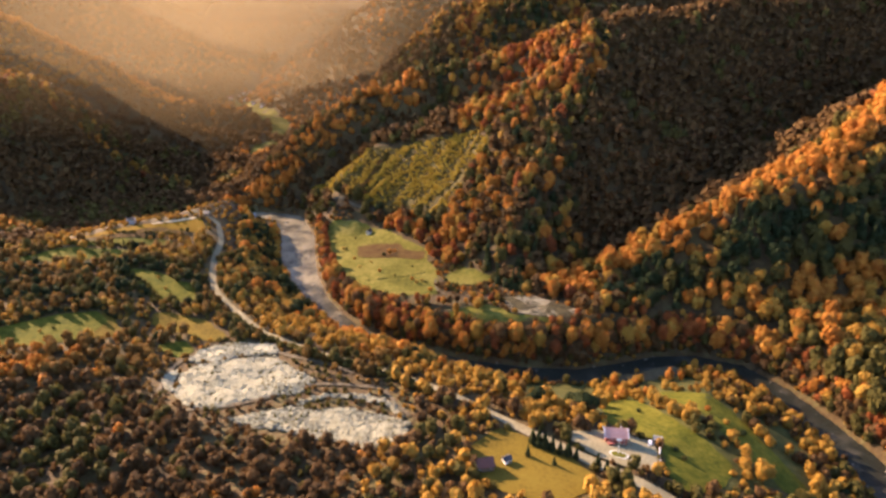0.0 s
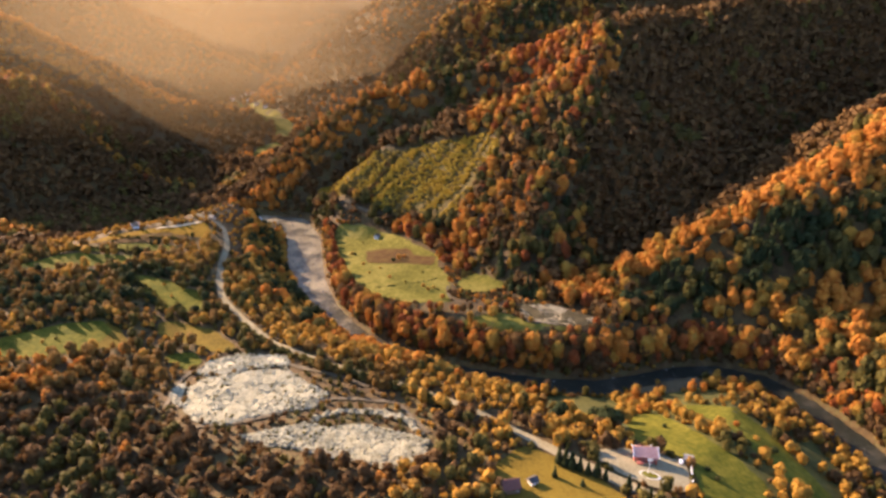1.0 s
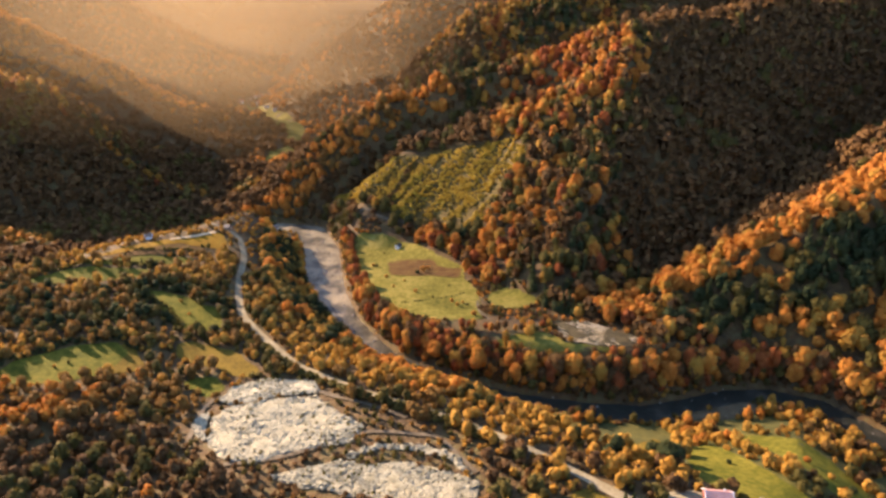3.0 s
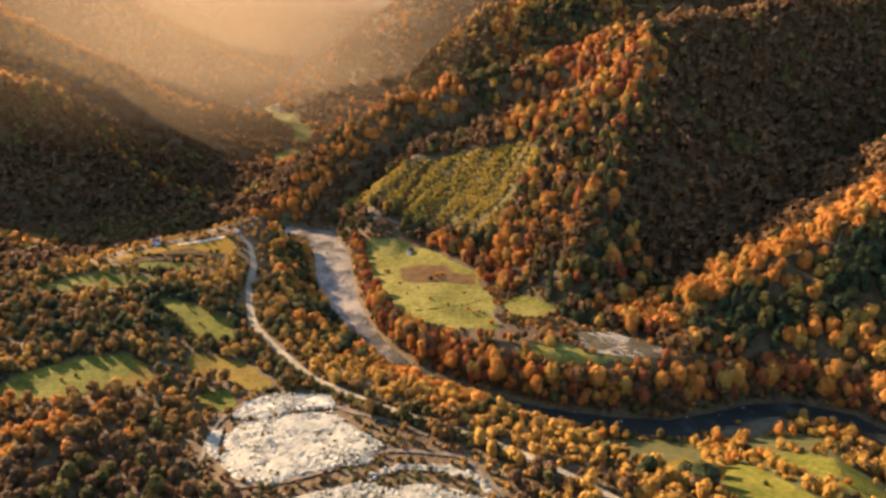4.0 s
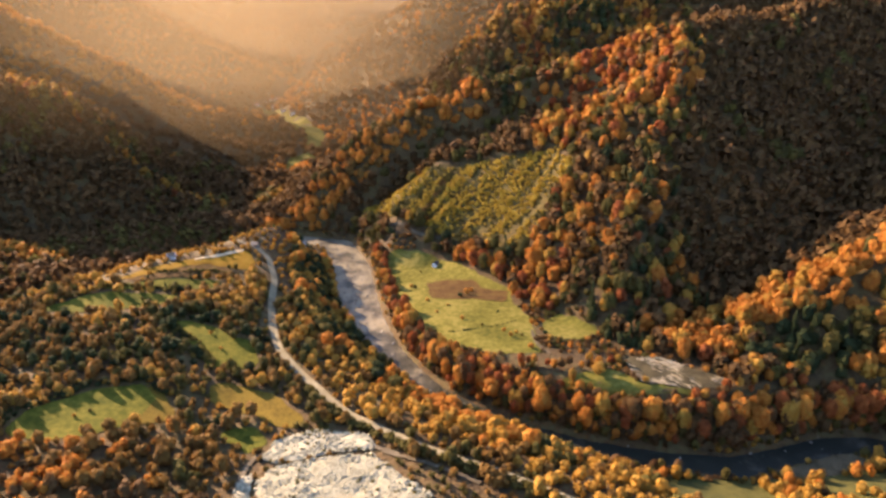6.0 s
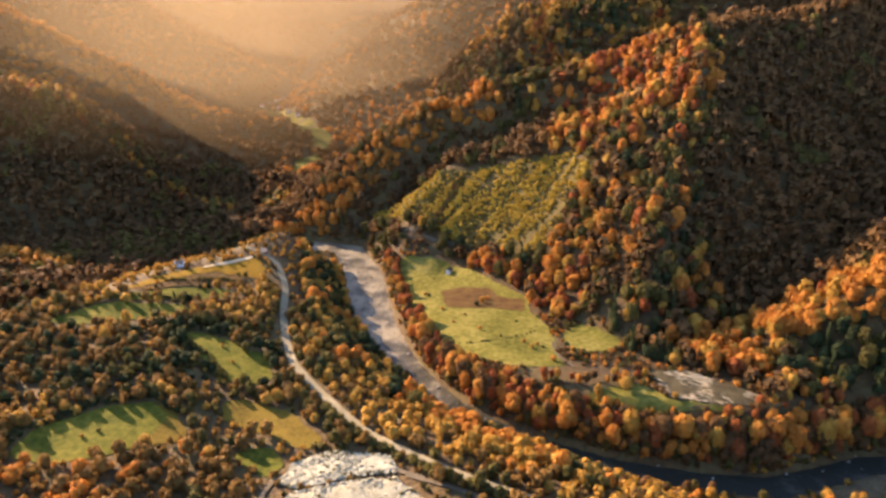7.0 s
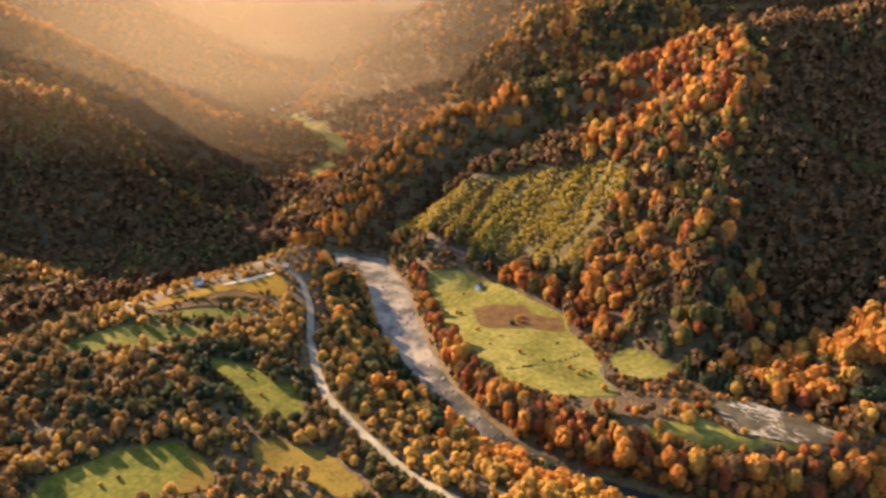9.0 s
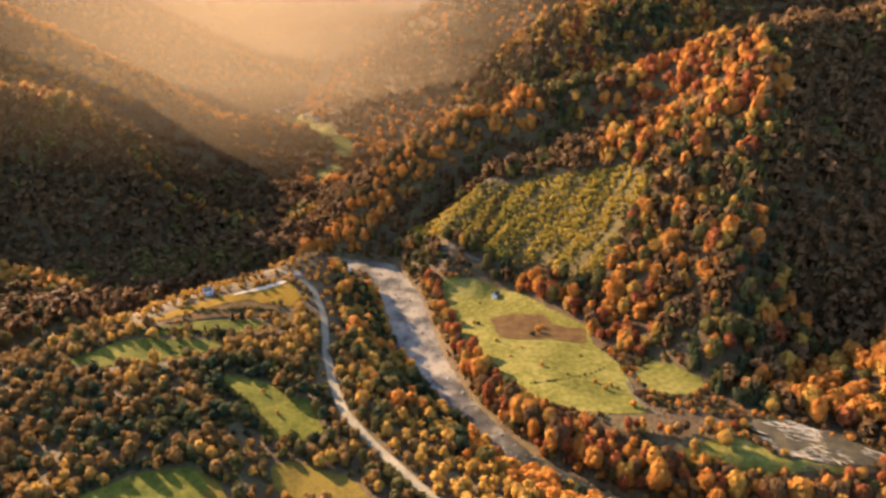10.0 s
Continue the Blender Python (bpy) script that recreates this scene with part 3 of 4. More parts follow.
RIVER_FLAT = [(-176, 800), (-120, 792), (-86, 752), (-38, 692), (-10, 642), (8, 616), (38, 606), (50, 556), (62, 530), (90, 530), (128, 492), (112, 462), (40, 456), (-30, 474), (-95, 528), (-145, 620)]


def grow_woods():
    bins = {}

    def plant(kind, form, *row):
        bins.setdefault((kind, form), []).append(row)

    # wooded slopes
    x, y, r = scatter(8.2, -960, 800, 270, 1300, 1)
    rd, hw, side = along(x, y, RIVER)
    crest, _, cs = along(x, y, RIDGES[0][0] + RIDGES[1][0][1:])
    ok = (side > 0) & ~is_open(x, y) & (np.abs(x + 30) < 0.84 * y + 60) & ~inside(x, y, YELLOW_SLOPE) & ~((y > 1125) & (x < -120))
    bd, bw, _ = along(x, y, BELT)
    ok &= (bd > bw) & ~inside(x, y, RIVER_FLAT)
    x, y, rd, hw, side, crest, cs = x[ok], y[ok], rd[ok], hw[ok], side[ok], crest[ok], cs[ok]
    z = ground(x, y)
    spur, _, ss = along(x, y, RIDGES[3][0])
    lcrest, _, ls = along(x, y, RIDGES[5][0])
    crest0, _, c0 = along(x, y, RIDGES[0][0])
    low, _, _ = along(x, y, RIDGES[6][0])
    rib, _, rs = along(x, y, RIDGES[2][0])
    u = 0.9 * vnoise(x, y, 60, 21) + 0.7 * vnoise(x, y, 16, 22) + r.uniform(-0.75, 0.75, x.shape)
    for i in range(len(x)):
        w, h = 6.0 + 7.0 * r.uniform() ** 1.4, r.uniform(0.95, 1.45)
        kind = ("rust" if u[i] > 1.15 or 0.45 < u[i] < 0.54 else "orange") if u[i] > 0.25 else "gold" if u[i] > 0.02 else "brown" if u[i] > -0.5 else "olive" if u[i] > -0.95 else "green"
        if x[i] > 175 and y[i] < 552:  # the right-hand spur's near face keeps more green; dark kinds also paint its shade
            kind = "orange" if u[i] > (0.3 if z[i] < 28 else 0.8) else "gold" if u[i] > (0.0 if z[i] < 28 else 0.6) else "olive" if u[i] > -0.05 else "green"
            w = r.uniform(7.5, 12.5)
        if x[i] > 215 and y[i] < 500 and z[i] < 75:  # tall bright trees above the bend
            kind, w = "orange" if u[i] > 0.0 else "gold" if u[i] > -0.45 else "olive", r.uniform(8.0, 13.0)
        if spur[i] < (48 if ss[i] > 0 else 16) and x[i] > 90:  # the crest of that spur burns orange
            kind = "orange" if u[i] > -0.55 else "gold" if u[i] > -0.9 else "olive"
        if z[i] < 14 and x[i] > -260:
            kind, w, h = "orange" if u[i] > -0.4 else "gold" if u[i] > -0.8 else "brown", r.uniform(5.0, 8.5), r.uniform(0.9, 1.3)
        if (x[i] < -270 and y[i] > 800 and lcrest[i] > 20 and ls[i] > 0 and y[i] > 850) or (x[i] > 150 and y[i] > 600 and spur[i] > 55 and rib[i] > 30 and rs[i] > 0):  # the faces turned from the sun: darker kinds paint their shade
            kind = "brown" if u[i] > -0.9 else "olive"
        if x[i] < -70 and y[i] > 830 and not (crest0[i] < 24 or lcrest[i] < 14):  # the shaded foot of the long spur, its shade put into the kinds
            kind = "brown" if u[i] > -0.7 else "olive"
        # side valley floor: brown paints its shade, orange the sunlit rise
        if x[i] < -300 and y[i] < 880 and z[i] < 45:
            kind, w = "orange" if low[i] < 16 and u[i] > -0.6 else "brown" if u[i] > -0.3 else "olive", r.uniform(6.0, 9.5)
        if c0[i] < 0 and 22 < crest0[i] < 150 and -240 < x[i] < 20 and y[i] > 780:  # the hollow face above the young growth, darker kinds for its shade
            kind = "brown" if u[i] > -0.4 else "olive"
        if crest0[i] < 24 and x[i] < -40:  # the lit crest of the long spur, sunlight put in as orange kinds
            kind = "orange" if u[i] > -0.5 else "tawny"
        form = "mid" if kind == "brown" or (side[i] > 0 and crest[i] > 60 and cs[i] > 0) else "round"
        if form == "mid":
            w *= 1.2
        if kind == "green" and r.uniform() < 0.5:
            form, w, h = "spruce", r.uniform(6.0, 8.5), r.uniform(1.0, 1.5)
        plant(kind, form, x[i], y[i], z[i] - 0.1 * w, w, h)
    # scrub and small trees of the terrace
    x, y, r = scatter(5.6, -620, 330, 190, 800, 4)
    rd, hw, side = along(x, y, RIVER)
    ok = (side < 0) & ~is_open(x, y, 1.2) & (np.abs(x + 30) < 0.80 * y + 60)
    ok &= ~((rd < hw + 75) & (x < 20) & (y > 420) & (vnoise(x, y, 5, 40) > 0.55))
    x, y, rd, hw = x[ok], y[ok], rd[ok], hw[ok]
    z = ground(x, y)
    u = 0.8 * vnoise(x, y, 70, 23) + 0.7 * vnoise(x, y, 18, 24) + r.uniform(-0.6, 0.6, x.shape)
    in_shade = inside(x, y, SHADED_TERRACE)
    rough = inside(x, y, ROUGH_GRASS)
    thin = vnoise(x, y, 34, 25) + 0.5 * vnoise(x, y, 12, 26)
    for i in range(len(x)):
        if thin[i] > 0.7 and y[i] > 340 and r.uniform() < 0.4:
            continue
        if rough[i] and (thin[i] > 0.3 or r.uniform() < 0.15):
            continue
        w, h = 3.0 + 4.4 * r.uniform() ** 1.5, r.uniform(0.8, 1.4)
        kind = "gold" if u[i] > (0.3 if y[i] > 400 else 0.75) else "brown" if u[i] > -0.25 else "olive" if u[i] > -0.85 else "green"
        if x[i] > -40:
            kind = "gold" if u[i] > 0.25 else "brown" if u[i] > -0.15 else "olive"
        elif y[i] < 400:
            kind = "orange" if u[i] > 0.75 else "brown" if u[i] > -0.6 else "olive"
        if y[i] > 585 and x[i] < -225:  # the sunny rim of the terrace
            kind = "gold" if u[i] > -0.1 else "brown" if u[i] > -0.6 else "olive"
            if r.uniform() < 0.45:
                continue
            w = r.uniform(2.6, 5.0)
        if -300 < x[i] < -240 and 545 < y[i] < 640:  # golden trees beside the road
            kind, w = "gold" if u[i] > -0.4 else "brown", r.uniform(4.5, 7.5)
        if in_shade[i]:  # darker kinds imitate the shadow between the terrace fields
            kind, w = "brown" if u[i] > 0.1 else "green" if u[i] > -0.35 else "olive", r.uniform(3.5, 6.5)
        # only the nearest bushes stay dark brown, in place of a cloud's shadow
        if kind == "brown" and y[i] > 340 + 25 * u[i]:
            kind = "tawny"
        if inside(x[i], y[i], STONE_YARD):
            w = min(w, 3.0)
        if rd[i] < hw[i] + 45:
            kind = "orange" if u[i] > (0.25 if x[i] < 0 else 0.9) else "gold" if u[i] > (-0.4 if x[i] < 0 else 0.0) else "brown" if x[i] > 0 and u[i] > -0.4 else "olive" if u[i] > -0.8 else "green"
            w = r.uniform(5.0, 9.0) if x[i] < 0 else r.uniform(4.0, 7.0)
        plant(kind, "round" if w > 5.2 else "shrub", x[i], y[i], z[i] - 0.12 * w, w, h)
    # the steep wooded bank
    x, y, r = scatter(4.6, -120, 320, 300, 600, 9)
    rd, hw, bank = along(x, y, RIVER)
    ok = (bank > 0) & (rd > hw + 0.6) & (rd < hw + 17)
    for q in OPEN:
        ok &= ~inside(x, y, q)
    x, y = x[ok], y[ok]
    z = ground(x, y)
    for i in range(len(x)):
        plant(("brown", "olive", "rust", "brown", "orange")[r.integers(5)], "round", x[i], y[i], z[i] - 0.6, r.uniform(5.0, 8.0), r.uniform(1.0, 1.45))
    # low growth between the riverside fields
    x, y, r = scatter(4.6, -180, 135, 455, 800, 8)
    ok = inside(x, y, RIVER_FLAT) & ~is_open(x, y, 1.0) & (vnoise(x, y, 26, 46) > -0.35)
    x, y = x[ok], y[ok]
    z = ground(x, y)
    for i in range(len(x)):
        plant(("orange", "olive", "brown", "brown")[r.integers(4)], "shrub", x[i], y[i], z[i] - 0.3, r.uniform(2.4, 5.2), r.uniform(0.7, 1.1))
    # thin scrub on the hillside below the way
    x, y, r = scatter(10.5, -330, 190, 20, 196, 7)
    z = ground(x, y)
    for i in range(len(x)):
        plant(("brown", "olive", "brown", "gold")[r.integers(4)], "shrub", x[i], y[i], z[i] - 0.4, r.uniform(3.5, 7.5), r.uniform(0.8, 1.3))
    # low scrub at the water's edge
    x, y, r = scatter(4.0, -300, 320, 280, 900, 6)
    rd, hw, bank = along(x, y, RIVER)
    ok = (rd > hw + 0.5) & (rd < hw + np.where((bank > 0) & (x > -40), 22, 8)) & ((vnoise(x, y, 14, 44) > -0.5) | (x > -40))
    ok &= ~inside(x, y, SANDBAR)
    x, y = x[ok], y[ok]
    z = ground(x, y)
    for i in range(len(x)):
        plant(("gold", "olive", "brown")[r.integers(3)], "shrub", x[i], y[i], z[i] - 0.4, r.uniform(2.2, 4.6), r.uniform(0.7, 1.1))
    # young growth
    x, y, r = scatter(3.5, -230, 75, 690, 920, 2)
    ok = inside(x, y, YELLOW_SLOPE)
    x, y = x[ok], y[ok]
    z = ground(x, y)
    gully, _, _ = along(x, y, [(-78, 862, 0), (-92, 840, 0), (-109, 811, 0), (-118, 790, 0)])
    furrow = vnoise(0.75 * x + 0.66 * y, (0.66 * x - 0.75 * y) * 5.0, 40, 41)
    for i in range(len(x)):
        if furrow[i] > 0.5 and r.uniform() < 0.6:
            continue
        if gully[i] < 5 + 2 * furrow[i]:  # a wooded gully parts the slope
            plant("olive" if r.uniform() < 0.6 else "brown", "shrub", x[i], y[i], z[i] - 0.5, r.uniform(3.5, 6.0), r.uniform(0.8, 1.3))
            continue
        plant("young" if furrow[i] < 0.2 or r.uniform() < 0.3 else "olive", "shrub", x[i], y[i], z[i] - 0.5, r.uniform(2.6, 4.8) * (1.0 - 0.35 * furrow[i]), r.uniform(0.7, 1.25))
    # the woods further off
    x, y, r = scatter(14.5, -1700, 1300, 1125, 2350, 3)
    ok = ~is_open(x, y) & (along(x, y, STREAM)[0] > 20) & (np.abs(x + 100) < 0.72 * y) & ((y > 1300) | (x < -120) | (x > 480))
    x, y = x[ok], y[ok]
    z = ground(x, y)
    for i in range(len(x)):
        u = vnoise(x[i], y[i], 90, 31) + r.uniform(-0.8, 0.8)
        # less orange on the right-hand slope: brown stands in for its shade
        kind = "orange" if u > (0.5 if x[i] > -420 else 0.1) else "brown"
        plant(kind, "shrub" if y[i] < 1480 and x[i] < 100 else "far", x[i], y[i], z[i] - 2, r.uniform(9, 16), r.uniform(0.8, 1.2))
    x, y, r = scatter(37, -2900, 2300, 2350, 4000, 5)
    ok = (np.abs(x + 150) < 0.72 * y) & (along(x, y, STREAM)[0] > 26)
    x, y = x[ok], y[ok]
    z = ground(x, y)
    for i in range(len(x)):
        u = vnoise(x[i], y[i], 150, 33) + r.uniform(-0.7, 0.7)
        if u > -0.75:
            plant("orange" if u > 0.55 else "brown", "far", x[i], y[i], z[i] - 2, r.uniform(16, 28), r.uniform(0.7, 1.0))
    words = {"orange": "dense autumn woods in burning orange leaf", "gold": "woods of golden yellow autumn trees", "brown": "rusty brown late autumn woods, also planted as painted shade", "rust": "copper red autumn woods", "tawny": "thick tawny brown autumn bushes",
             "olive": "olive green bushes and half-turned trees", "green": "dark green trees still in leaf", "young": "thicket of yellow-green young growth on the slope"}
    names = {"round": "_woods", "spruce": "_spruces", "shrub": "_scrub", "far": "_far_woods", "mid": "_slope_woods"}
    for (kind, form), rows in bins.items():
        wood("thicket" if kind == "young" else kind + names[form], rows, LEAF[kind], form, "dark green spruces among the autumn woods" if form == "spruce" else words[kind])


grow_woods()

# ---- single trees ----
def tube(V, F, a, b, ra, rb, sides=6):
    """Adds a tapered limb from a to b."""
    a, b = Vector(a), Vector(b)
    q = (b - a).to_track_quat("Z", "Y")
    n = len(V)
    for p, r in ((a, ra), (b, rb)):
        for i in range(sides):
            V.append(tuple(p + q @ Vector((math.cos(6.2832 * i / sides) * r, math.sin(6.2832 * i / sides) * r, 0))))
    for i in range(sides):
        j = (i + 1) % sides
        F.append((n + i, n + j, n + sides + j, n + sides + i))


def mesh_part(name, V, F, material, parent, label="", smooth=False):
    ob = mesh_object(name, np.array(V), np.array(F), material, smooth, parent)
    return tagged(ob, label) if label else ob


def tree(name, kind, label, category, group, width, height, seed, lobes=4, tufts=330, spiky=False):
    """A standing tree at the origin: an empty with a trunk of limbs and a broken crown."""
    r = random.Random(seed)
    root = tagged(new(name), label, category, group)
    V, F = [], []
    top = height * (0.85 if spiky else 0.6)
    bend = (r.uniform(-0.4, 0.4), r.uniform(-0.4, 0.4))
    tube(V, F, (0, 0, -1.2), (bend[0], bend[1], top * 0.5), 0.035 * width, 0.026 * width)
    tube(V, F, (bend[0], bend[1], top * 0.5), (bend[0], bend[1], top), 0.026 * width, 0.008 * width)
    for i in range(5):
        a, z = r.uniform(0, 6.28), top * r.uniform(0.3, 0.8)
        tube(V, F, (bend[0], bend[1], z), (math.cos(a) * width * 0.33, math.sin(a) * width * 0.33, z + height * 0.12), 0.014 * width, 0.005 * width, 5)
    mesh_part("trunk", V, F, M_BARK, root, "grey-brown bark")
    v, f = crown(lobes, tufts, 1.0, spiky, seed=seed, base=ICO1, tuft=0.105)
    foot = 0.06 if spiky else 0.12
    v = v * np.array([width, width, height * (1 - foot)]) + np.array([0, 0, height * foot])
    mesh_part("crown", v, f, LEAF[kind], root, "", True)
    return root


def plant_copies(protos, places, seed):
    """Stands each prototype and its copies at the places: x, y and a size."""
    r = random.Random(seed)
    used = set()
    for i, (x, y, size) in enumerate(places):
        k = r.randrange(len(protos))
        m = pose(x, y, float(ground(x, y)) - 0.1, 0, 0, r.uniform(0, 360)) @ Matrix.Diagonal((size, size, size * r.uniform(0.85, 1.18), 1))
        if k not in used:
            used.add(k)
            protos[k].matrix_basis = m
        else:
            keep, protos[k].scale = protos[k].scale.copy(), (1, 1, 1)
            copy_thing(protos[k], m)
            protos[k].scale = keep
    for k, ob in enumerate(protos):
        if k not in used:
            for o in (*ob.children_recursive, ob):
                bpy.data.objects.remove(o)


def along_line(line, step, seed):
    """Places along a belt of (x, y, half width)."""
    r = random.Random(seed)
    out = []
    for x, y, w in resample(line, step):
        out.append((x + r.uniform(-1, 1) * w, y + r.uniform(-1, 1) * w))
    return out


def clear_of(places, line, gap):
    return [p for p in places if along(np.array([p[0]]), np.array([p[1]]), line)[0][0] > gap]


RIGHT_BANK = "trees along the river bank"
bank_trees = [tree("beech_tree", "orange", "tall orange autumn beech on the river bank", "tree", RIGHT_BANK, 11.0, 18.5, 100 + i) for i in range(5)]
bank_trees += [tree("beech_tree", "gold", "golden yellow autumn tree on the river bank", "tree", RIGHT_BANK, 10.0, 17.0, 120 + i) for i in range(3)]
bank_trees += [tree("beech_tree", "brown", "rusty brown autumn tree on the river bank", "tree", RIGHT_BANK, 10.2, 18.5, 130 + i) for i in range(3)]
bank_trees += [tree("beech_tree", "rust", "copper red autumn beech on the river bank", "tree", RIGHT_BANK, 10.6, 18.0, 140 + i) for i in range(4)]
rr = random.Random(5)
spots = []
for px, py in along_line(BELT, 3.2, 3) + along_line(BELT[4:], 3.4, 4) + along_line([(-24, 508, 4), (10, 504, 4), (49, 508, 4)], 4.0, 5):
    d, w, side = along(np.array([px]), np.array([py]), RIVER)
    if side[0] > 0 and d[0] > w[0] + 2.5:
        spots.append((px, py, rr.uniform(0.6, 1.15) * (0.85 if py > 640 else 1.05) * (1 - 0.5 * float(smoothstep(d[0] - w[0], 6, 20)))))
plant_copies(bank_trees, spots, 6)

NEAR_BANK = "trees between road and river"
near_trees = [tree("broad_tree", "green", "dark green broadleaf tree above the river", "tree", NEAR_BANK, 10.5, 13.5, 200 + i) for i in range(2)]
near_trees += [tree("broad_tree", "orange", "bright orange maple above the river", "tree", NEAR_BANK, 10.0, 12.5, 220 + i) for i in range(3)]
near_trees += [tree("broad_tree", "gold", "yellow-leaved tree above the river", "tree", NEAR_BANK, 9.0, 11.5, 230 + i) for i in range(3)]
near_trees += [tree("broad_tree", "olive", "half-turned olive green tree above the river", "tree", NEAR_BANK, 10.0, 12.5, 240 + i) for i in range(2)]
spots = []
for px, py in along_line([(-237, 774, 14), (-229, 703, 13), (-209, 644, 14), (-187, 587, 20), (-151, 541, 24), (-105, 501, 26), (-60, 468, 26), (-12, 401, 22), (46, 387, 18)], 3.4, 7):
    d, w, side = along(np.array([px]), np.array([py]), RIVER)
    if side[0] < 0 and d[0] > w[0] + 2 and px < -15:
        spots.append((px, py, rr.uniform(0.6, 1.25)))
spots = clear_of(spots, ROAD, 7.5)
plant_copies(near_trees, spots, 8)

# a clump of large dark trees above the house
clump = [tree("lime_tree", "green", "large dark green lime tree above the house", "tree", "clump above the house", 12.0, 13.0, 260 + i) for i in range(2)]
plant_copies(clump, [(90, 338, 1.1), (97, 345, 0.95), (84, 345, 0.8), (62, 343, 0.8), (56, 337, 0.6)], 12)

# dark spruces beside the road and the house
spruces = [tree("spruce", "green", "dark green spruce beside the road", "spruce tree", "roadside spruces", 4.2, 9.5, 300 + i, 4, 240, True) for i in range(3)]
plant_copies(spruces, [(26, 304, 0.8), (21, 310, 1.0), (50, 286, 1.1), (53, 284, 1.2), (56, 282, 1.3), (60, 280, 1.0), (64, 278, 0.95), (68, 276, 1.1), (72, 274, 0.8), (82, 267, 0.9), (86, 264, 0.8),
                       (90, 258, 0.9), (59, 268, 0.6), (46, 275, 0.7), (-301, 609, 0.9), (-307, 605, 0.8), (-314, 586, 0.5), (-320, 583, 0.5), (-316, 582, 0.45)], 9)

# bushes standing alone in the open land
bushes = [tree("bush", k, "round " + word + " bush standing in the grass", "bush", "bushes in the meadows", 5.0, 4.6, 320 + i, 4, 300)
          for i, (k, word) in enumerate((("olive", "olive green"), ("gold", "golden"), ("orange", "orange"), ("green", "dark green")))]
plant_copies(bushes, [(-113, 682, 0.7), (-117, 684, 0.8), (-99, 645, 0.7), (-67, 657, 1.0), (-61, 664, 1.2), (-56, 672, 0.9), (-66, 598, 0.7), (-31, 571, 0.7), (-26, 561, 0.8), (-17, 562, 0.6), (-21, 567, 0.7),
                      (-12, 538, 1.0), (-33, 616, 0.5), (-89, 615, 0.5), (-79, 632, 0.5), (-49, 583, 0.5), (-110, 734, 0.5), (31, 493, 1.9), (62, 483, 1.0), (46, 501, 0.8), (6, 556, 0.9), (3, 565, 0.8), (4, 548, 0.8),
                      (7, 543, 0.9), (1, 573, 0.7), (-2, 583, 0.8), (-5, 592, 1.1), (-289, 409, 0.5), (-295, 403, 0.45), (-256, 513, 0.6), (-242, 494, 0.5), (-327, 556, 0.6), (-340, 594, 0.6), (175, 346, 0.8),
                      (182, 333, 0.8), (188, 323, 0.9), (133, 291, 0.7), (135, 283, 0.6), (129, 345, 0.6)], 10)

# a ditch with a low hedge across the meadow, and hedges between the terrace fields
HEDGES = [[(-90, 570, 1.0), (-64, 573, 1.0), (-32, 584, 1.0), (-20, 595, 1.0)], [(-393, 535, 1.5), (-359, 574, 1.5), (-325, 579, 1.2), (-288, 579, 1.2)],
          [(-336, 607, 1.5), (-299, 629, 1.5), (-273, 630, 1.5)], [(-328, 375, 2.5), (-326, 403, 2.5), (-302, 434, 2.5), (-273, 444, 2.5), (-255, 433, 2.0)], [(-240, 475, 2.0), (-263, 500, 2.0), (-289, 519, 2.0)]]
HEDGES.append([(x - 3.0, y - 6.0, 2.0) for x, y, _ in ROAD[8:14]])
for i, line in enumerate(HEDGES):
    hr = random.Random(80 + i)
    rows = []
    for px, py in along_line(line, 1.4, 90 + i):
        if hr.random() < (0.5 if i == 0 else 0.85):
            w = hr.uniform(1.2, 2.2) if i == 0 else hr.uniform(2.0, 4.2) if i < 5 else hr.uniform(3.5, 6.0)
            rows.append((px, py, float(ground(px, py)) - 0.1, w, hr.uniform(0.7, 1.1)))
    wood("hedge", rows, LEAF["green" if i in (0, 3) else "olive"], "shrub", "low dark hedge along the field's edge" if i < 5 else "row of half-turned bushes along the road", "hedge")

# ---- buildings ----
def plain(name, colours, scale=2.0, rough=0.8, spec=0.3, bump=0.2):
    return ramp_material(name, colours, scale, rough, 6.0, bump, 0.15, spec=spec)


M_WHITEWALL = plain("white_render", [(0.62, 0.60, 0.55), (0.74, 0.72, 0.67), (0.80, 0.78, 0.74)])
M_REDWALL = plain("red_brown_wall", [(0.26, 0.07, 0.05), (0.34, 0.10, 0.07), (0.38, 0.13, 0.09)])
M_PINKROOF = plain("faded_red_tiles", [(0.42, 0.20, 0.16), (0.54, 0.28, 0.23), (0.60, 0.34, 0.28)])
M_DARKROOF = plain("dark_sheet_roof", [(0.035, 0.032, 0.032), (0.06, 0.055, 0.055), (0.09, 0.08, 0.08)], rough=0.5)
M_RUSTROOF = plain("rust_red_roof", [(0.11, 0.045, 0.035), (0.15, 0.062, 0.048), (0.18, 0.085, 0.065)])
M_GREYROOF = plain("grey_sheet_roof", [(0.16, 0.15, 0.14), (0.22, 0.21, 0.20), (0.28, 0.27, 0.25)], rough=0.8)
M_TIMBER = plain("weathered_timber", [(0.12, 0.085, 0.055), (0.18, 0.13, 0.085), (0.22, 0.17, 0.12)])
M_GLASS = plain("dark_window", [(0.02, 0.022, 0.025), (0.03, 0.033, 0.04)], rough=0.08, spec=0.6, bump=0.0)
M_PAINT = plain("white_car_paint", [(0.70, 0.70, 0.70), (0.76, 0.76, 0.75)], rough=0.25, spec=0.5, bump=0.0)
M_RUBBER = plain("black_rubber", [(0.015, 0.015, 0.015), (0.03, 0.03, 0.03)])
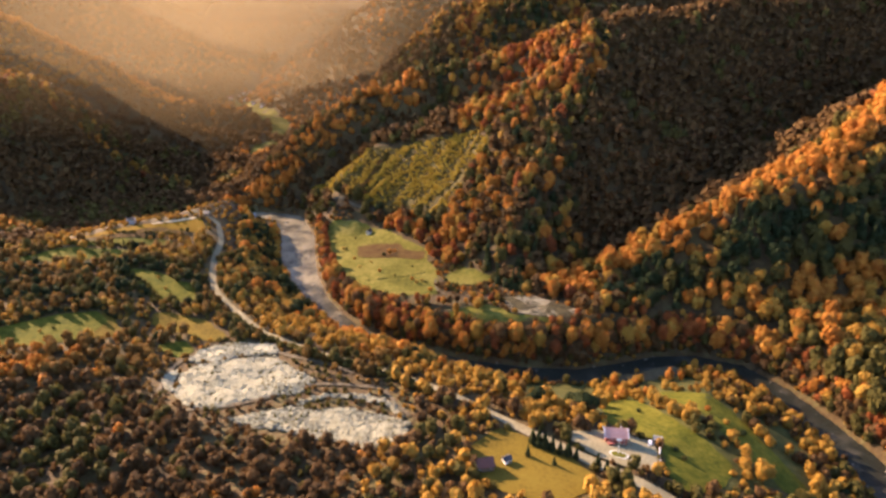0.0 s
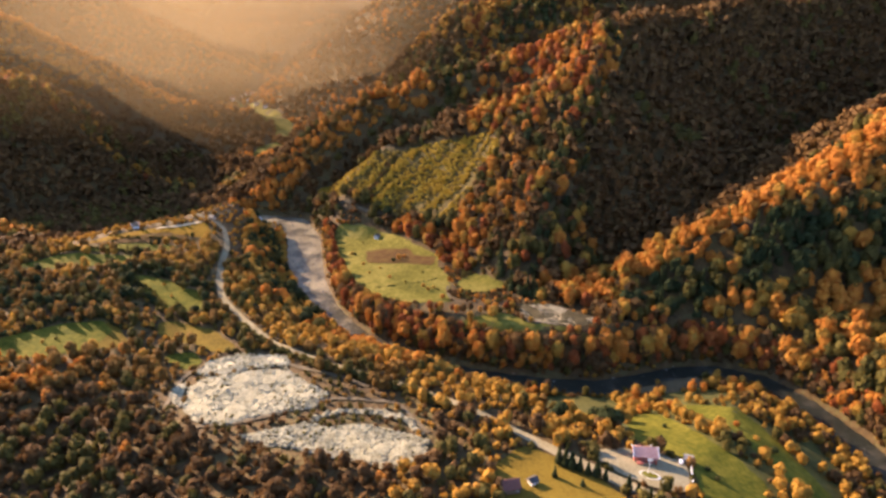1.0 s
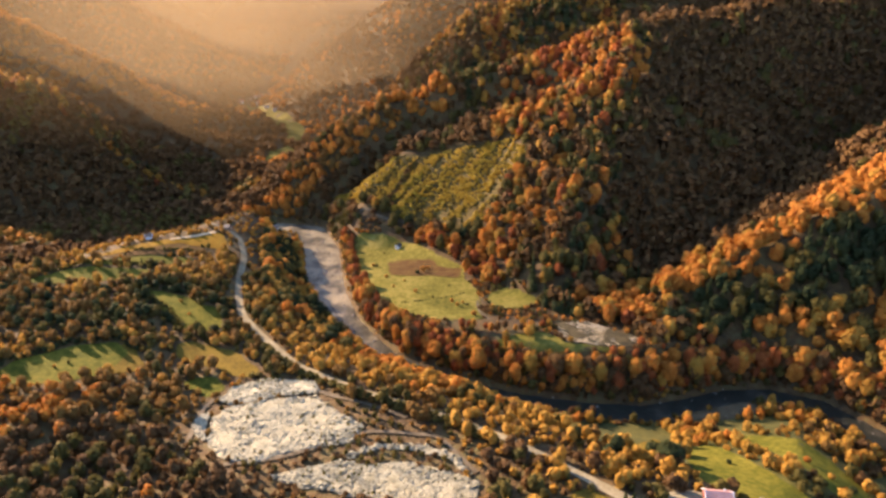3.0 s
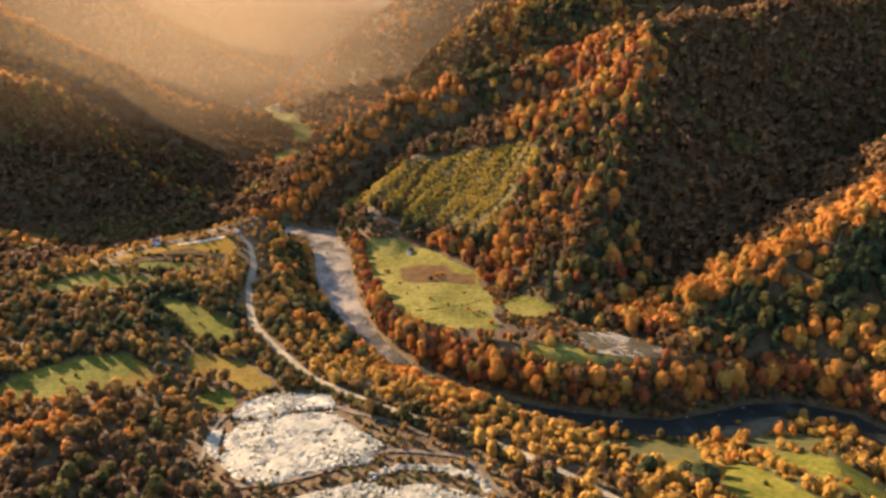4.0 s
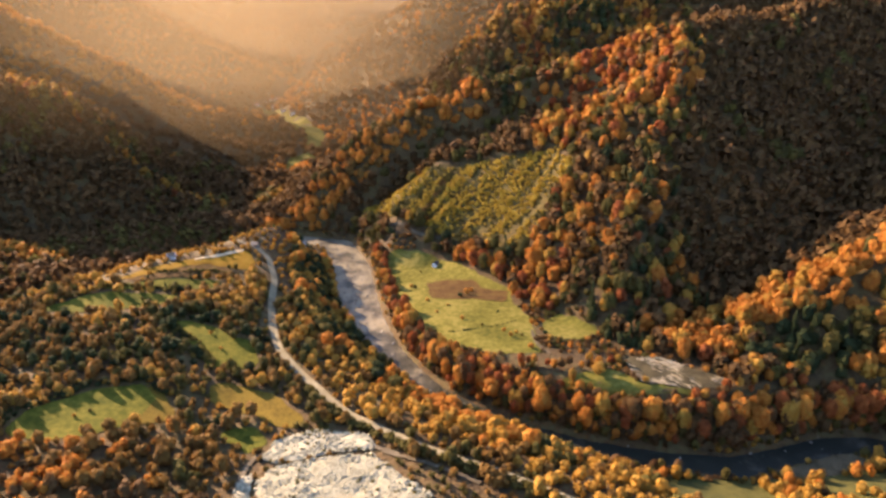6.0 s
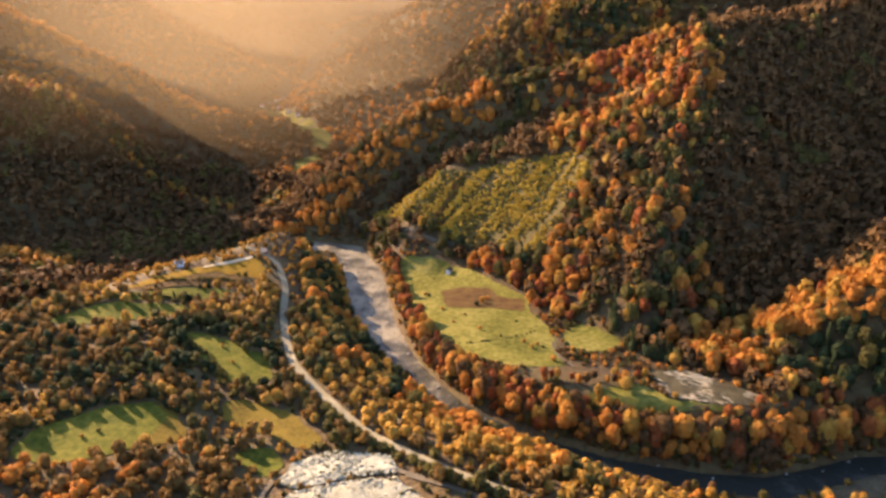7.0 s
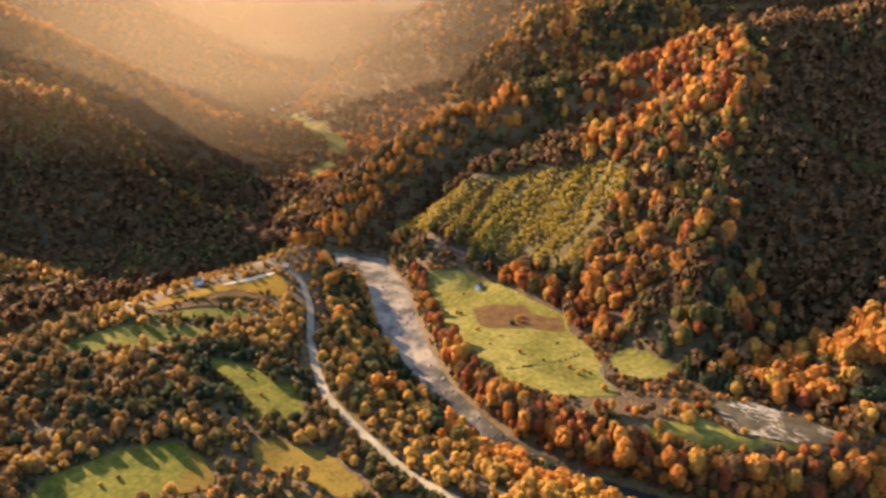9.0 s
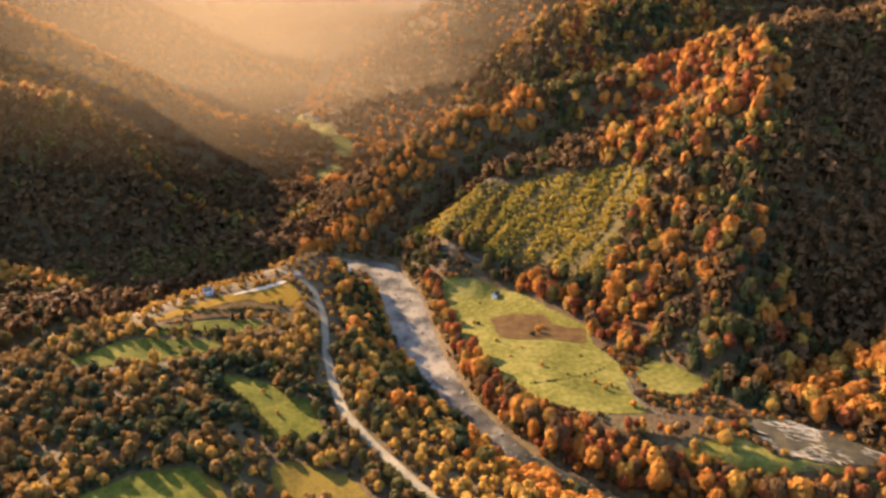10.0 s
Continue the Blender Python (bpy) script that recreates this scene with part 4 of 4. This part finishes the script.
M_CONCRETE = plain("pale_concrete", [(0.45, 0.44, 0.41), (0.56, 0.55, 0.52), (0.63, 0.62, 0.58)])


def part(name, bm, material, parent, label="", bevel=0.0):
    if bevel:
        bmesh.ops.bevel(bm, geom=list(bm.edges), offset=bevel, segments=2, affect="EDGES")
    me = bpy.data.meshes.new(name)
    bm.to_mesh(me)
    bm.free()
    me.materials.append(material)
    ob = new(name, me)
    ob.parent = parent
    return tagged(ob, label) if label else ob


def block(x0, x1, y0, y1, z0, z1, bm=None):
    bm = bm or bmesh.new()
    bmesh.ops.create_cube(bm, size=1.0, matrix=Matrix.Translation(((x0 + x1) / 2, (y0 + y1) / 2, (z0 + z1) / 2)) @ Matrix.Diagonal((x1 - x0, y1 - y0, z1 - z0, 1)))
    return bm


def gable_body(w, d, h, rise):
    """Walls with their gables, the ridge along x."""
    bm = bmesh.new()
    pts = [(-d / 2, -1.5), (d / 2, -1.5), (d / 2, h), (0, h + rise), (-d / 2, h)]
    ends = [[bm.verts.new((x, y, z)) for y, z in pts] for x in (-w / 2, w / 2)]
    bm.faces.new(ends[0][::-1])
    bm.faces.new(ends[1])
    for i in range(5):
        j = (i + 1) % 5
        bm.faces.new((ends[0][i], ends[0][j], ends[1][j], ends[1][i]))
    bmesh.ops.recalc_face_normals(bm, faces=bm.faces)
    return bm


def roof_plane(w, d, h, rise, side, over=0.6, thick=0.22):
    """One pitched plane of a roof, with its overhang."""
    bm = bmesh.new()
    k = rise / (d / 2)
    y1, z1 = side * (d / 2 + over), h - k * over
    low = [(-w / 2 - over, 0, h + rise), (w / 2 + over, 0, h + rise), (w / 2 + over, y1, z1), (-w / 2 - over, y1, z1)]
    a = [bm.verts.new((x, y, z + 0.05)) for x, y, z in low]
    b = [bm.verts.new((x, y, z + 0.05 + thick)) for x, y, z in low]
    bm.faces.new(a)
    bm.faces.new(b)
    for i in range(4):
        j = (i + 1) % 4
        bm.faces.new((a[i], a[j], b[j], b[i]))
    bmesh.ops.recalc_face_normals(bm, faces=bm.faces)
    return bm


def window_on(root, x, y, z, facing, w=1.1, h=1.3):
    """A framed window on the wall that faces -y, y (front, back) or the gable ends."""
    if facing in ("front", "back"):
        s = -1 if facing == "front" else 1
        frame_ = part("window", block(x - w / 2, x + w / 2, min(y, y + s * 0.1), max(y, y + s * 0.1), z, z + h), M_WHITEWALL, root, "white-framed window", 0.02)
        part("pane", block(x - w / 2 + 0.1, x + w / 2 - 0.1, min(y + s * 0.09, y + s * 0.13), max(y + s * 0.09, y + s * 0.13), z + 0.1, z + h - 0.1), M_GLASS, frame_)
    else:
        s = -1 if facing == "left" else 1
        frame_ = part("window", block(min(x, x + s * 0.1), max(x, x + s * 0.1), y - w / 2, y + w / 2, z, z + h), M_WHITEWALL, root, "white-framed window", 0.02)
        part("pane", block(min(x + s * 0.09, x + s * 0.13), max(x + s * 0.09, x + s * 0.13), y - w / 2 + 0.1, y + w / 2 - 0.1, z + 0.1, z + h - 0.1), M_GLASS, frame_)


def building(name, label, category, x, y, turn, w, d, h, rise, wall, roof, storeys=1, verge=None, chimney=True, lift=0.5):
    root = tagged(new(name), label, category)
    part("wall", gable_body(w, d, h, rise), wall, root)
    for side in (-1, 1):
        part("roof_plane", roof_plane(w, d, h, rise, side), roof, root)
        if verge:
            for e in (-1, 1):
                k = rise / (d / 2)
                bm = bmesh.new()
                xs = e * (w / 2 + 0.62)
                ends = [(0, h + rise + 0.33), (side * (d / 2 + 0.65), h - k * 0.65 + 0.33)]
                q = [bm.verts.new((xs + o, yy, zz + u)) for yy, zz in ends for o in (-0.22, 0.22) for u in (-0.3, 0.12)]
                for f in ((0, 1, 3, 2), (4, 5, 7, 6), (0, 1, 5, 4), (2, 3, 7, 6), (0, 2, 6, 4), (1, 3, 7, 5)):
                    bm.faces.new([q[i] for i in f])
                bmesh.ops.recalc_face_normals(bm, faces=bm.faces)
                part("verge", bm, verge, root, "white verge board")
    n = max(2, int(w / 3))
    for s in range(storeys):
        for i in range(n):
            px = -w / 2 + (i + 0.5) * w / n
            if s == 0 and i == n // 2:
                part("door", block(px - 0.5, px + 0.5, -d / 2 - 0.1, -d / 2, 0, 2.1), M_TIMBER, root, "brown timber door", 0.02)
            else:
                window_on(root, px, -d / 2, 0.9 + 2.7 * s, "front")
            window_on(root, px, d / 2, 0.9 + 2.7 * s, "back")
        window_on(root, -w / 2, 0, 0.9 + 2.7 * s, "left")
        window_on(root, w / 2, 0, 0.9 + 2.7 * s, "right")
    if chimney:
        part("chimney", block(w * 0.2, w * 0.2 + 0.7, 0.5, 1.2, h + rise * 0.5, h + rise + 1.0), M_CONCRETE, root, "plastered chimney", 0.03)
    root.matrix_basis = pose(x, y, float(ground(x, y)) + lift, 0, 0, turn)
    return root


house = building("house", "two-storey roadside house with faded red roof and white verges", "house", 98.8, 294.5, -8, 12.0, 8.5, 5.2, 3.0, M_REDWALL, M_PINKROOF, 2, M_WHITEWALL)
part("porch", block(-4.8, -1.2, -7.0, -4.3, -0.8, 2.6), M_REDWALL, house, "low red porch", 0.05)
building("kiosk", "small pale kiosk beside the parking lot", "kiosk", 124.4, 297, -20, 4.2, 3.6, 2.8, 0.7, M_WHITEWALL, M_GREYROOF, 1, None, False)
building("barn", "barn with dull red-brown roof beside the road", "barn", 21.5, 264.6, 12, 9.0, 7.0, 3.2, 3.0, M_TIMBER, M_RUSTROOF, 1, None, False)
building("shed", "small white shed with dark roof beside the barn", "shed", 34, 270.1, 30, 4.0, 3.4, 2.3, 1.2, M_WHITEWALL, M_DARKROOF, 1, None, False)
building("hut", "small hay hut with dark roof and white gable in the meadow", "hut", -94, 744.9, 60, 6.5, 5.0, 2.6, 2.2, M_WHITEWALL, M_DARKROOF, 1, None, False)
building("farmhouse", "grey-roofed house among trees at the road bend", "house", -252.1, 772.9, 35, 11.0, 8.0, 4.5, 3.0, M_WHITEWALL, M_GREYROOF, 1, M_WHITEWALL)
building("farmhouse", "small house with weathered roof on the terrace rim", "house", -341.3, 645.4, 25, 6.5, 5.5, 3.2, 2.2, M_WHITEWALL, M_TIMBER, 1, M_WHITEWALL)
building("shed", "dark timber shed on the terrace rim", "shed", -281.1, 706.4, -20, 7.0, 5.5, 2.8, 2.2, M_TIMBER, M_DARKROOF, 1, None, False)
for i, (hx, hy, ht) in enumerate(((-610, 1814, 20), (-593, 1842, -30), (-553, 1782, 40), (-497, 1659, 5), (-584, 1860, 60), (-468, 1633, 15), (-571, 1876, -10))):
    building("farmhouse", "small white house of the far hamlet", "house", hx, hy, ht, 12.0, 9.0, 4.5, 3.5, M_WHITEWALL, M_GREYROOF if i % 2 else M_PINKROOF, 1, None, False)
building("hay_barn", "low dark timber barn at the meadow's end", "barn", -62, 751.8, 40, 7.0, 5.0, 2.4, 1.8, M_TIMBER, M_DARKROOF, 1, None, False)


def car(name, label, x, y, turn, paint):
    root = tagged(new(name), label, "car")
    bm = bmesh.new()
    side = [(-2.2, 0.35), (2.2, 0.35), (2.25, 0.85), (1.4, 1.0), (0.8, 1.5), (-1.3, 1.55), (-2.2, 1.0)]
    ends = [[bm.verts.new((px, py, pz)) for px, pz in side] for py in (-0.88, 0.88)]
    bm.faces.new(ends[0])
    bm.faces.new(ends[1][::-1])
    for i in range(7):
        j = (i + 1) % 7
        bm.faces.new((ends[0][i], ends[0][j], ends[1][j], ends[1][i]))
    bmesh.ops.recalc_face_normals(bm, faces=bm.faces)
    part("body", bm, paint, root, "", 0.06)
    for e in (-1, 1):
        part("side_window", block(-1.2, 0.75, min(e * 0.86, e * 0.9), max(e * 0.86, e * 0.9), 1.02, 1.42), M_GLASS, root)
        for wx in (-1.4, 1.4):
            bm = bmesh.new()
            bmesh.ops.create_cone(bm, segments=14, cap_ends=True, radius1=0.34, radius2=0.34, depth=0.22, matrix=Matrix.Translation((wx, e * 0.82, 0.34)) @ Matrix.Rotation(radians(90), 4, "X"))
            part("wheel", bm, M_RUBBER, root)
    root.matrix_basis = pose(x, y, float(ground(x, y)) + 0.95, 0, 0, turn)
    return root


car("parked_car", "white car parked beside the kiosk", 118.9, 293.8, 70, M_PAINT)

# grass island with a sign mast, and the wall beside the lot
isl = tagged(new("traffic_island"), "oval grass island in the parking lot", "traffic island")
bm = bmesh.new()
bmesh.ops.create_cone(bm, segments=28, cap_ends=True, radius1=1.0, radius2=0.93, depth=1.0, matrix=Matrix.Diagonal((5.6, 3.0, 0.5, 1)))
part("kerb", bm, M_CONCRETE, isl, "pale kerb ring")
bm = bmesh.new()
bmesh.ops.create_cone(bm, segments=28, cap_ends=True, radius1=0.92, radius2=0.6, depth=1.0, matrix=Matrix.Translation((0, 0, 0.3)) @ Matrix.Diagonal((5.6, 3.0, 0.4, 1)))
part("turf", bm, M_GRASS, isl, "green turf")
isl.matrix_basis = pose(96.9, 279.1, float(ground(96.9, 279.1)) + 0.85, 0, 0, -25)
mast = tagged(new("sign_mast"), "tall white sign mast on the grass island", "sign mast")
bm = bmesh.new()
bmesh.ops.create_cone(bm, segments=10, cap_ends=True, radius1=0.22, radius2=0.14, depth=9.5, matrix=Matrix.Translation((0, 0, 4.75)))
part("pole", bm, M_CONCRETE, mast)
part("sign_board", block(-1.3, 1.3, -0.12, 0.12, 8.0, 9.6), M_WHITEWALL, mast, "plain white board", 0.03)
mast.matrix_basis = pose(96.4, 280.1, float(ground(96.4, 280.1)) + 1.2, 0, 0, -10)
lot_wall = tagged(new("retaining_wall"), "low pale wall along the parking lot", "wall")
wx, wy = (124.4, 293.7), (115.3, 265.7)
for i in range(12):
    a, b = i / 12, (i + 1) / 12
    cx, cy = wx[0] + (wy[0] - wx[0]) * (a + b) / 2, wx[1] + (wy[1] - wx[1]) * (a + b) / 2
    p = part("wall_panel", block(-0.22, 0.22, -1.2, 1.2, -0.8, 1.15 if i % 3 else 1.3), M_CONCRETE, lot_wall, "", 0.03)
    p.matrix_basis = pose(cx, cy, float(ground(cx, cy)) + 0.7, 0, 0, -17.8)

# a narrow bridge in the shade beyond the terrace
bridge = tagged(new("bridge"), "narrow grey bridge over the side arm of the river", "bridge")
part("deck", block(-24, 24, -2.0, 2.0, 5.2, 5.8), M_CONCRETE, bridge, "pale bridge deck", 0.05)
for e in (-1, 1):
    part("parapet", block(-24, 24, e * 1.9 - 0.12, e * 1.9 + 0.12, 5.8, 6.7), M_CONCRETE, bridge, "", 0.03)
    part("pier", block(e * 9 - 0.7, e * 9 + 0.7, -1.6, 1.6, -2.0, 5.2), M_CONCRETE, bridge, "", 0.08)
bridge.matrix_basis = pose(-428, 728, 0, 0, 0, -35)

# ---- loose stones and wood ----
def rubble(name, poly, count, lo, hi, material, label, category, lift=0.6, seed=1, water=False):
    """Broken stones strewn over a piece of land."""
    r = np.random.default_rng(seed)
    P = np.array(poly, float)
    x = r.uniform(P[:, 0].min(), P[:, 0].max(), count * 3)
    y = r.uniform(P[:, 1].min(), P[:, 1].max(), count * 3)
    ok = np.nonzero(inside(x, y, poly))[0][:count]
    x, y = x[ok], y[ok]
    z = np.zeros(len(x)) if water else ground(x, y) + lift
    v0, f0 = np.array([(-1, -1, 0), (1, -1, 0), (1, 1, 0), (-1, 1, 0), (-0.6, -0.6, 1), (0.7, -0.5, 0.9), (0.6, 0.6, 1.1), (-0.5, 0.7, 0.8)]), np.array([(0, 1, 5, 4), (1, 2, 6, 5), (2, 3, 7, 6), (3, 0, 4, 7), (4, 5, 6, 7)])
    s = lo + (hi - lo) * r.uniform(0, 1, len(x)) ** 3
    t = r.uniform(0, 6.28, len(x))
    v = v0[None] * (1 + r.uniform(-0.35, 0.35, (len(x), 8, 3))) * s[:, None, None]
    c, n = np.cos(t)[:, None], np.sin(t)[:, None]
    V = np.stack([v[..., 0] * c - v[..., 1] * n + x[:, None], v[..., 0] * n + v[..., 1] * c * 0.8 + y[:, None], v[..., 2] * 0.8 + z[:, None] - 0.2], -1)
    F = f0[None] + (np.arange(len(x)) * 8)[:, None, None]
    return tagged(mesh_object(name, V.reshape(-1, 3), F.reshape(-1, 4), material, False), label, category, kind="stuff")


for i, q in enumerate(STONES):
    rubble("white_rubble", q, (4200, 1600, 4200, 500, 700)[i], 0.25, 1.3, M_STONE, "broken white stones of all sizes", "rubble", 0.9, 30 + i)
for i, q in enumerate(STONES[:3]):  # weeds that have come up between the stones
    wr = np.random.default_rng(64 + i)
    P = np.array(q, float)
    wx_, wy_ = wr.uniform(P[:, 0].min(), P[:, 0].max(), 500), wr.uniform(P[:, 1].min(), P[:, 1].max(), 500)
    ok = inside(wx_, wy_, q) & (vnoise(wx_, wy_, 11, 66) + 0.6 * vnoise(wx_, wy_, 4, 67) > 0.15)
    wx_, wy_ = wx_[ok], wy_[ok]
    wood("weeds", np.stack([wx_, wy_, ground(wx_, wy_) + 0.6, wr.uniform(0.8, 2.2, len(wx_)), wr.uniform(0.5, 0.9, len(wx_))], 1), LEAF["olive"], "far", "dark weeds between the white stones", "weeds")
rubble("bar_stones", SANDBAR, 500, 0.2, 0.8, M_GRAVEL, "grey stones on the gravel bar", "stones", 0.6, 40)
M_WETROCK = ramp_material("wet_river_rock", [(0.08, 0.07, 0.05), (0.22, 0.20, 0.155), (0.40, 0.37, 0.30)], 3, 0.6, bump=0.4, bump_scale=0.4, island=0.2)


def river_stones(first, last, count, seed):
    poly = [(x - w * 0.98, y) for x, y, w in RIVER[first:last]] + [(x + w * 0.98, y) for x, y, w in reversed(RIVER[first:last])]
    return rubble("river_stones", poly, count, 0.25, 1.5, M_WETROCK, "wet boulders breaking the shallow water", "stones", 0, seed, True)


river_stones(9, 17, 900, 50)
rubble("river_stones", [(20, 447), (110, 434), (146, 443), (215, 450), (235, 432), (250, 405), (260, 340), (258, 300), (286, 300), (288, 340), (280, 390), (256, 440), (215, 469), (180, 470), (110, 450), (20, 461)], 150, 0.3, 1.2, M_WETROCK, "pale boulders in the dark river", "stones", 0, 51, True)


def logs(count, seed):
    """Bleached trunks lying in loose rows over the gravel."""
    r = random.Random(seed)
    V, F = [], []
    n = 0
    while n < count:
        x, y = r.uniform(55, 123), r.uniform(474, 522)
        if not inside(np.array([x]), np.array([y]), GRAVEL)[0] or vnoise(x, y, 13, 60) < -0.15:
            continue
        a = radians(-32 + r.gauss(0, 22))
        ln, z = r.uniform(3, 9), float(ground(x, y)) + 0.9 + r.uniform(0, 0.5)
        dx, dy = math.cos(a) * ln / 2, math.sin(a) * ln / 2
        tube(V, F, (x - dx, y - dy, z), (x + dx, y + dy, z + r.uniform(-0.1, 0.3)), r.uniform(0.15, 0.32), r.uniform(0.1, 0.2), 5)
        n += 1
    return tagged(mesh_object("log_litter", np.array(V), np.array(F), M_LOG, False), "bleached logs strewn over the gravel bed", "logs", kind="stuff")


logs(150, 70)

# ---- far distance ----
def backdrop():
    m = bpy.data.materials.new("painted_sun_glow")
    m.use_nodes = True
    nt = m.node_tree
    nt.nodes.remove(nt.nodes["Principled BSDF"])
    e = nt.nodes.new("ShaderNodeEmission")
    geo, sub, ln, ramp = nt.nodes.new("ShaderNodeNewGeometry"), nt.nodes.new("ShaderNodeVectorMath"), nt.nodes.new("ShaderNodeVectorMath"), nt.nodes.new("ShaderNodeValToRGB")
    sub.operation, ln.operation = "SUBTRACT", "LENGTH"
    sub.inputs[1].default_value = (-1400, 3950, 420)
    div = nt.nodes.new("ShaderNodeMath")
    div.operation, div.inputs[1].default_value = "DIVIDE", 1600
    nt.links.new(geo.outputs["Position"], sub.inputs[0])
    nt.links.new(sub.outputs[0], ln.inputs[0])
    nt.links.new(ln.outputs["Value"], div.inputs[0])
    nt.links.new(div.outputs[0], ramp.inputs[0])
    # the sun's glow is painted into the emission, fading from one point
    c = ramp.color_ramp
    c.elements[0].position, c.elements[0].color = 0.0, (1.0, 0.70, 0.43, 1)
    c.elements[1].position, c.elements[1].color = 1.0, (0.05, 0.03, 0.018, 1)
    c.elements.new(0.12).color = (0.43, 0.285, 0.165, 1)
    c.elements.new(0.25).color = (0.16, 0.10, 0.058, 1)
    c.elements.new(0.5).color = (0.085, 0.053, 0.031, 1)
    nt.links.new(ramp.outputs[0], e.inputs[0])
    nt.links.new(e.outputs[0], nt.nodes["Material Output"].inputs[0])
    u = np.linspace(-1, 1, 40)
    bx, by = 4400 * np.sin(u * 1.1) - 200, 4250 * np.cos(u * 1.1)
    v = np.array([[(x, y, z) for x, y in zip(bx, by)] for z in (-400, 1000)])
    return tagged(mesh_object("backdrop", v, grid_faces(40, 2), m), "distant sky sheet with the sun's hazy glow painted on", "sky", kind="structure")


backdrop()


def haze_material(name, low, centre, reach, strength, tone):
    """Haze painted on a sheet, thickest round its heart, thinning above ground at low."""
    m = bpy.data.materials.new(name)
    m.use_nodes = True
    nt = m.node_tree
    nt.nodes.remove(nt.nodes["Principled BSDF"])
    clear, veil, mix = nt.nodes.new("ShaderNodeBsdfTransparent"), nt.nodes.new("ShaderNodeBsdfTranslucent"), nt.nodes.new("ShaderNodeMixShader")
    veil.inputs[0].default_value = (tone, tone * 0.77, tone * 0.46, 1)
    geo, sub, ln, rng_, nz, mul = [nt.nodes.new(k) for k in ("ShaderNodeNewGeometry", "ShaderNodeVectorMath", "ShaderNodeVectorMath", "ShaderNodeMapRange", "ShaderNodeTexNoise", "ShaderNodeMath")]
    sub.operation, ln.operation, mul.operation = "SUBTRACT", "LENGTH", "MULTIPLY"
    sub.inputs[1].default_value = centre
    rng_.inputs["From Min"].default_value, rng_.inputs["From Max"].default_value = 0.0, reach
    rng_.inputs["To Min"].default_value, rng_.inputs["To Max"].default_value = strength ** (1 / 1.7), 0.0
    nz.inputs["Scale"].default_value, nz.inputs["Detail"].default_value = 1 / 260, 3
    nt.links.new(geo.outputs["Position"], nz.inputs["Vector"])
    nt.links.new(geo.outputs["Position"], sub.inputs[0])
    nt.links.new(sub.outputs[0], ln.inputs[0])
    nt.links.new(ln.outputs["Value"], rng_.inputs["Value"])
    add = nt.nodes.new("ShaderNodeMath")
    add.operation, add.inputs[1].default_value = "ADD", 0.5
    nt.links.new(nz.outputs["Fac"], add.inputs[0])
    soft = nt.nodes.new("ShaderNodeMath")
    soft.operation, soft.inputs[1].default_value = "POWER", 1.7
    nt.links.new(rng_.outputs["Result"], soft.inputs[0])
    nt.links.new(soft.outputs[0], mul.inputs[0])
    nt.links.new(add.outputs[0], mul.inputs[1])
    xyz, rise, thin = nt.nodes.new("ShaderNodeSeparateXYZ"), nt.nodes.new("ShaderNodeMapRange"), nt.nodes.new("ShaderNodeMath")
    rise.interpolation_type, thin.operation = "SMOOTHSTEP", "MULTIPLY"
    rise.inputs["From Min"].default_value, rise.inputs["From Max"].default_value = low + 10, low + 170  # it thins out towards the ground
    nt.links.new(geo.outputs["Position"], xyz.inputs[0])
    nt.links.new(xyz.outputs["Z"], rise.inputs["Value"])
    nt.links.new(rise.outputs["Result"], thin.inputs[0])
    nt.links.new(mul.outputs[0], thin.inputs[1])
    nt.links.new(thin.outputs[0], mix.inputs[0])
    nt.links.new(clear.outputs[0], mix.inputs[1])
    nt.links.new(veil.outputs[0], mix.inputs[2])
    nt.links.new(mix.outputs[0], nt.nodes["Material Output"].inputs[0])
    return m


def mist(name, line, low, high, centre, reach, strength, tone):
    """Upright sheet imitating sunlit haze between two ridges, along a line of x, y."""
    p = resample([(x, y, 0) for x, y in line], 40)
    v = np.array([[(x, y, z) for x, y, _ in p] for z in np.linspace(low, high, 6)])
    return tagged(mesh_object(name, v, grid_faces(len(p), 6), haze_material(name, low, centre, reach, strength, tone)), "upright see-through sheet painted as sunlit golden haze", "mist", kind="stuff")


# sheets added one behind another to build up haze round the sun's glow
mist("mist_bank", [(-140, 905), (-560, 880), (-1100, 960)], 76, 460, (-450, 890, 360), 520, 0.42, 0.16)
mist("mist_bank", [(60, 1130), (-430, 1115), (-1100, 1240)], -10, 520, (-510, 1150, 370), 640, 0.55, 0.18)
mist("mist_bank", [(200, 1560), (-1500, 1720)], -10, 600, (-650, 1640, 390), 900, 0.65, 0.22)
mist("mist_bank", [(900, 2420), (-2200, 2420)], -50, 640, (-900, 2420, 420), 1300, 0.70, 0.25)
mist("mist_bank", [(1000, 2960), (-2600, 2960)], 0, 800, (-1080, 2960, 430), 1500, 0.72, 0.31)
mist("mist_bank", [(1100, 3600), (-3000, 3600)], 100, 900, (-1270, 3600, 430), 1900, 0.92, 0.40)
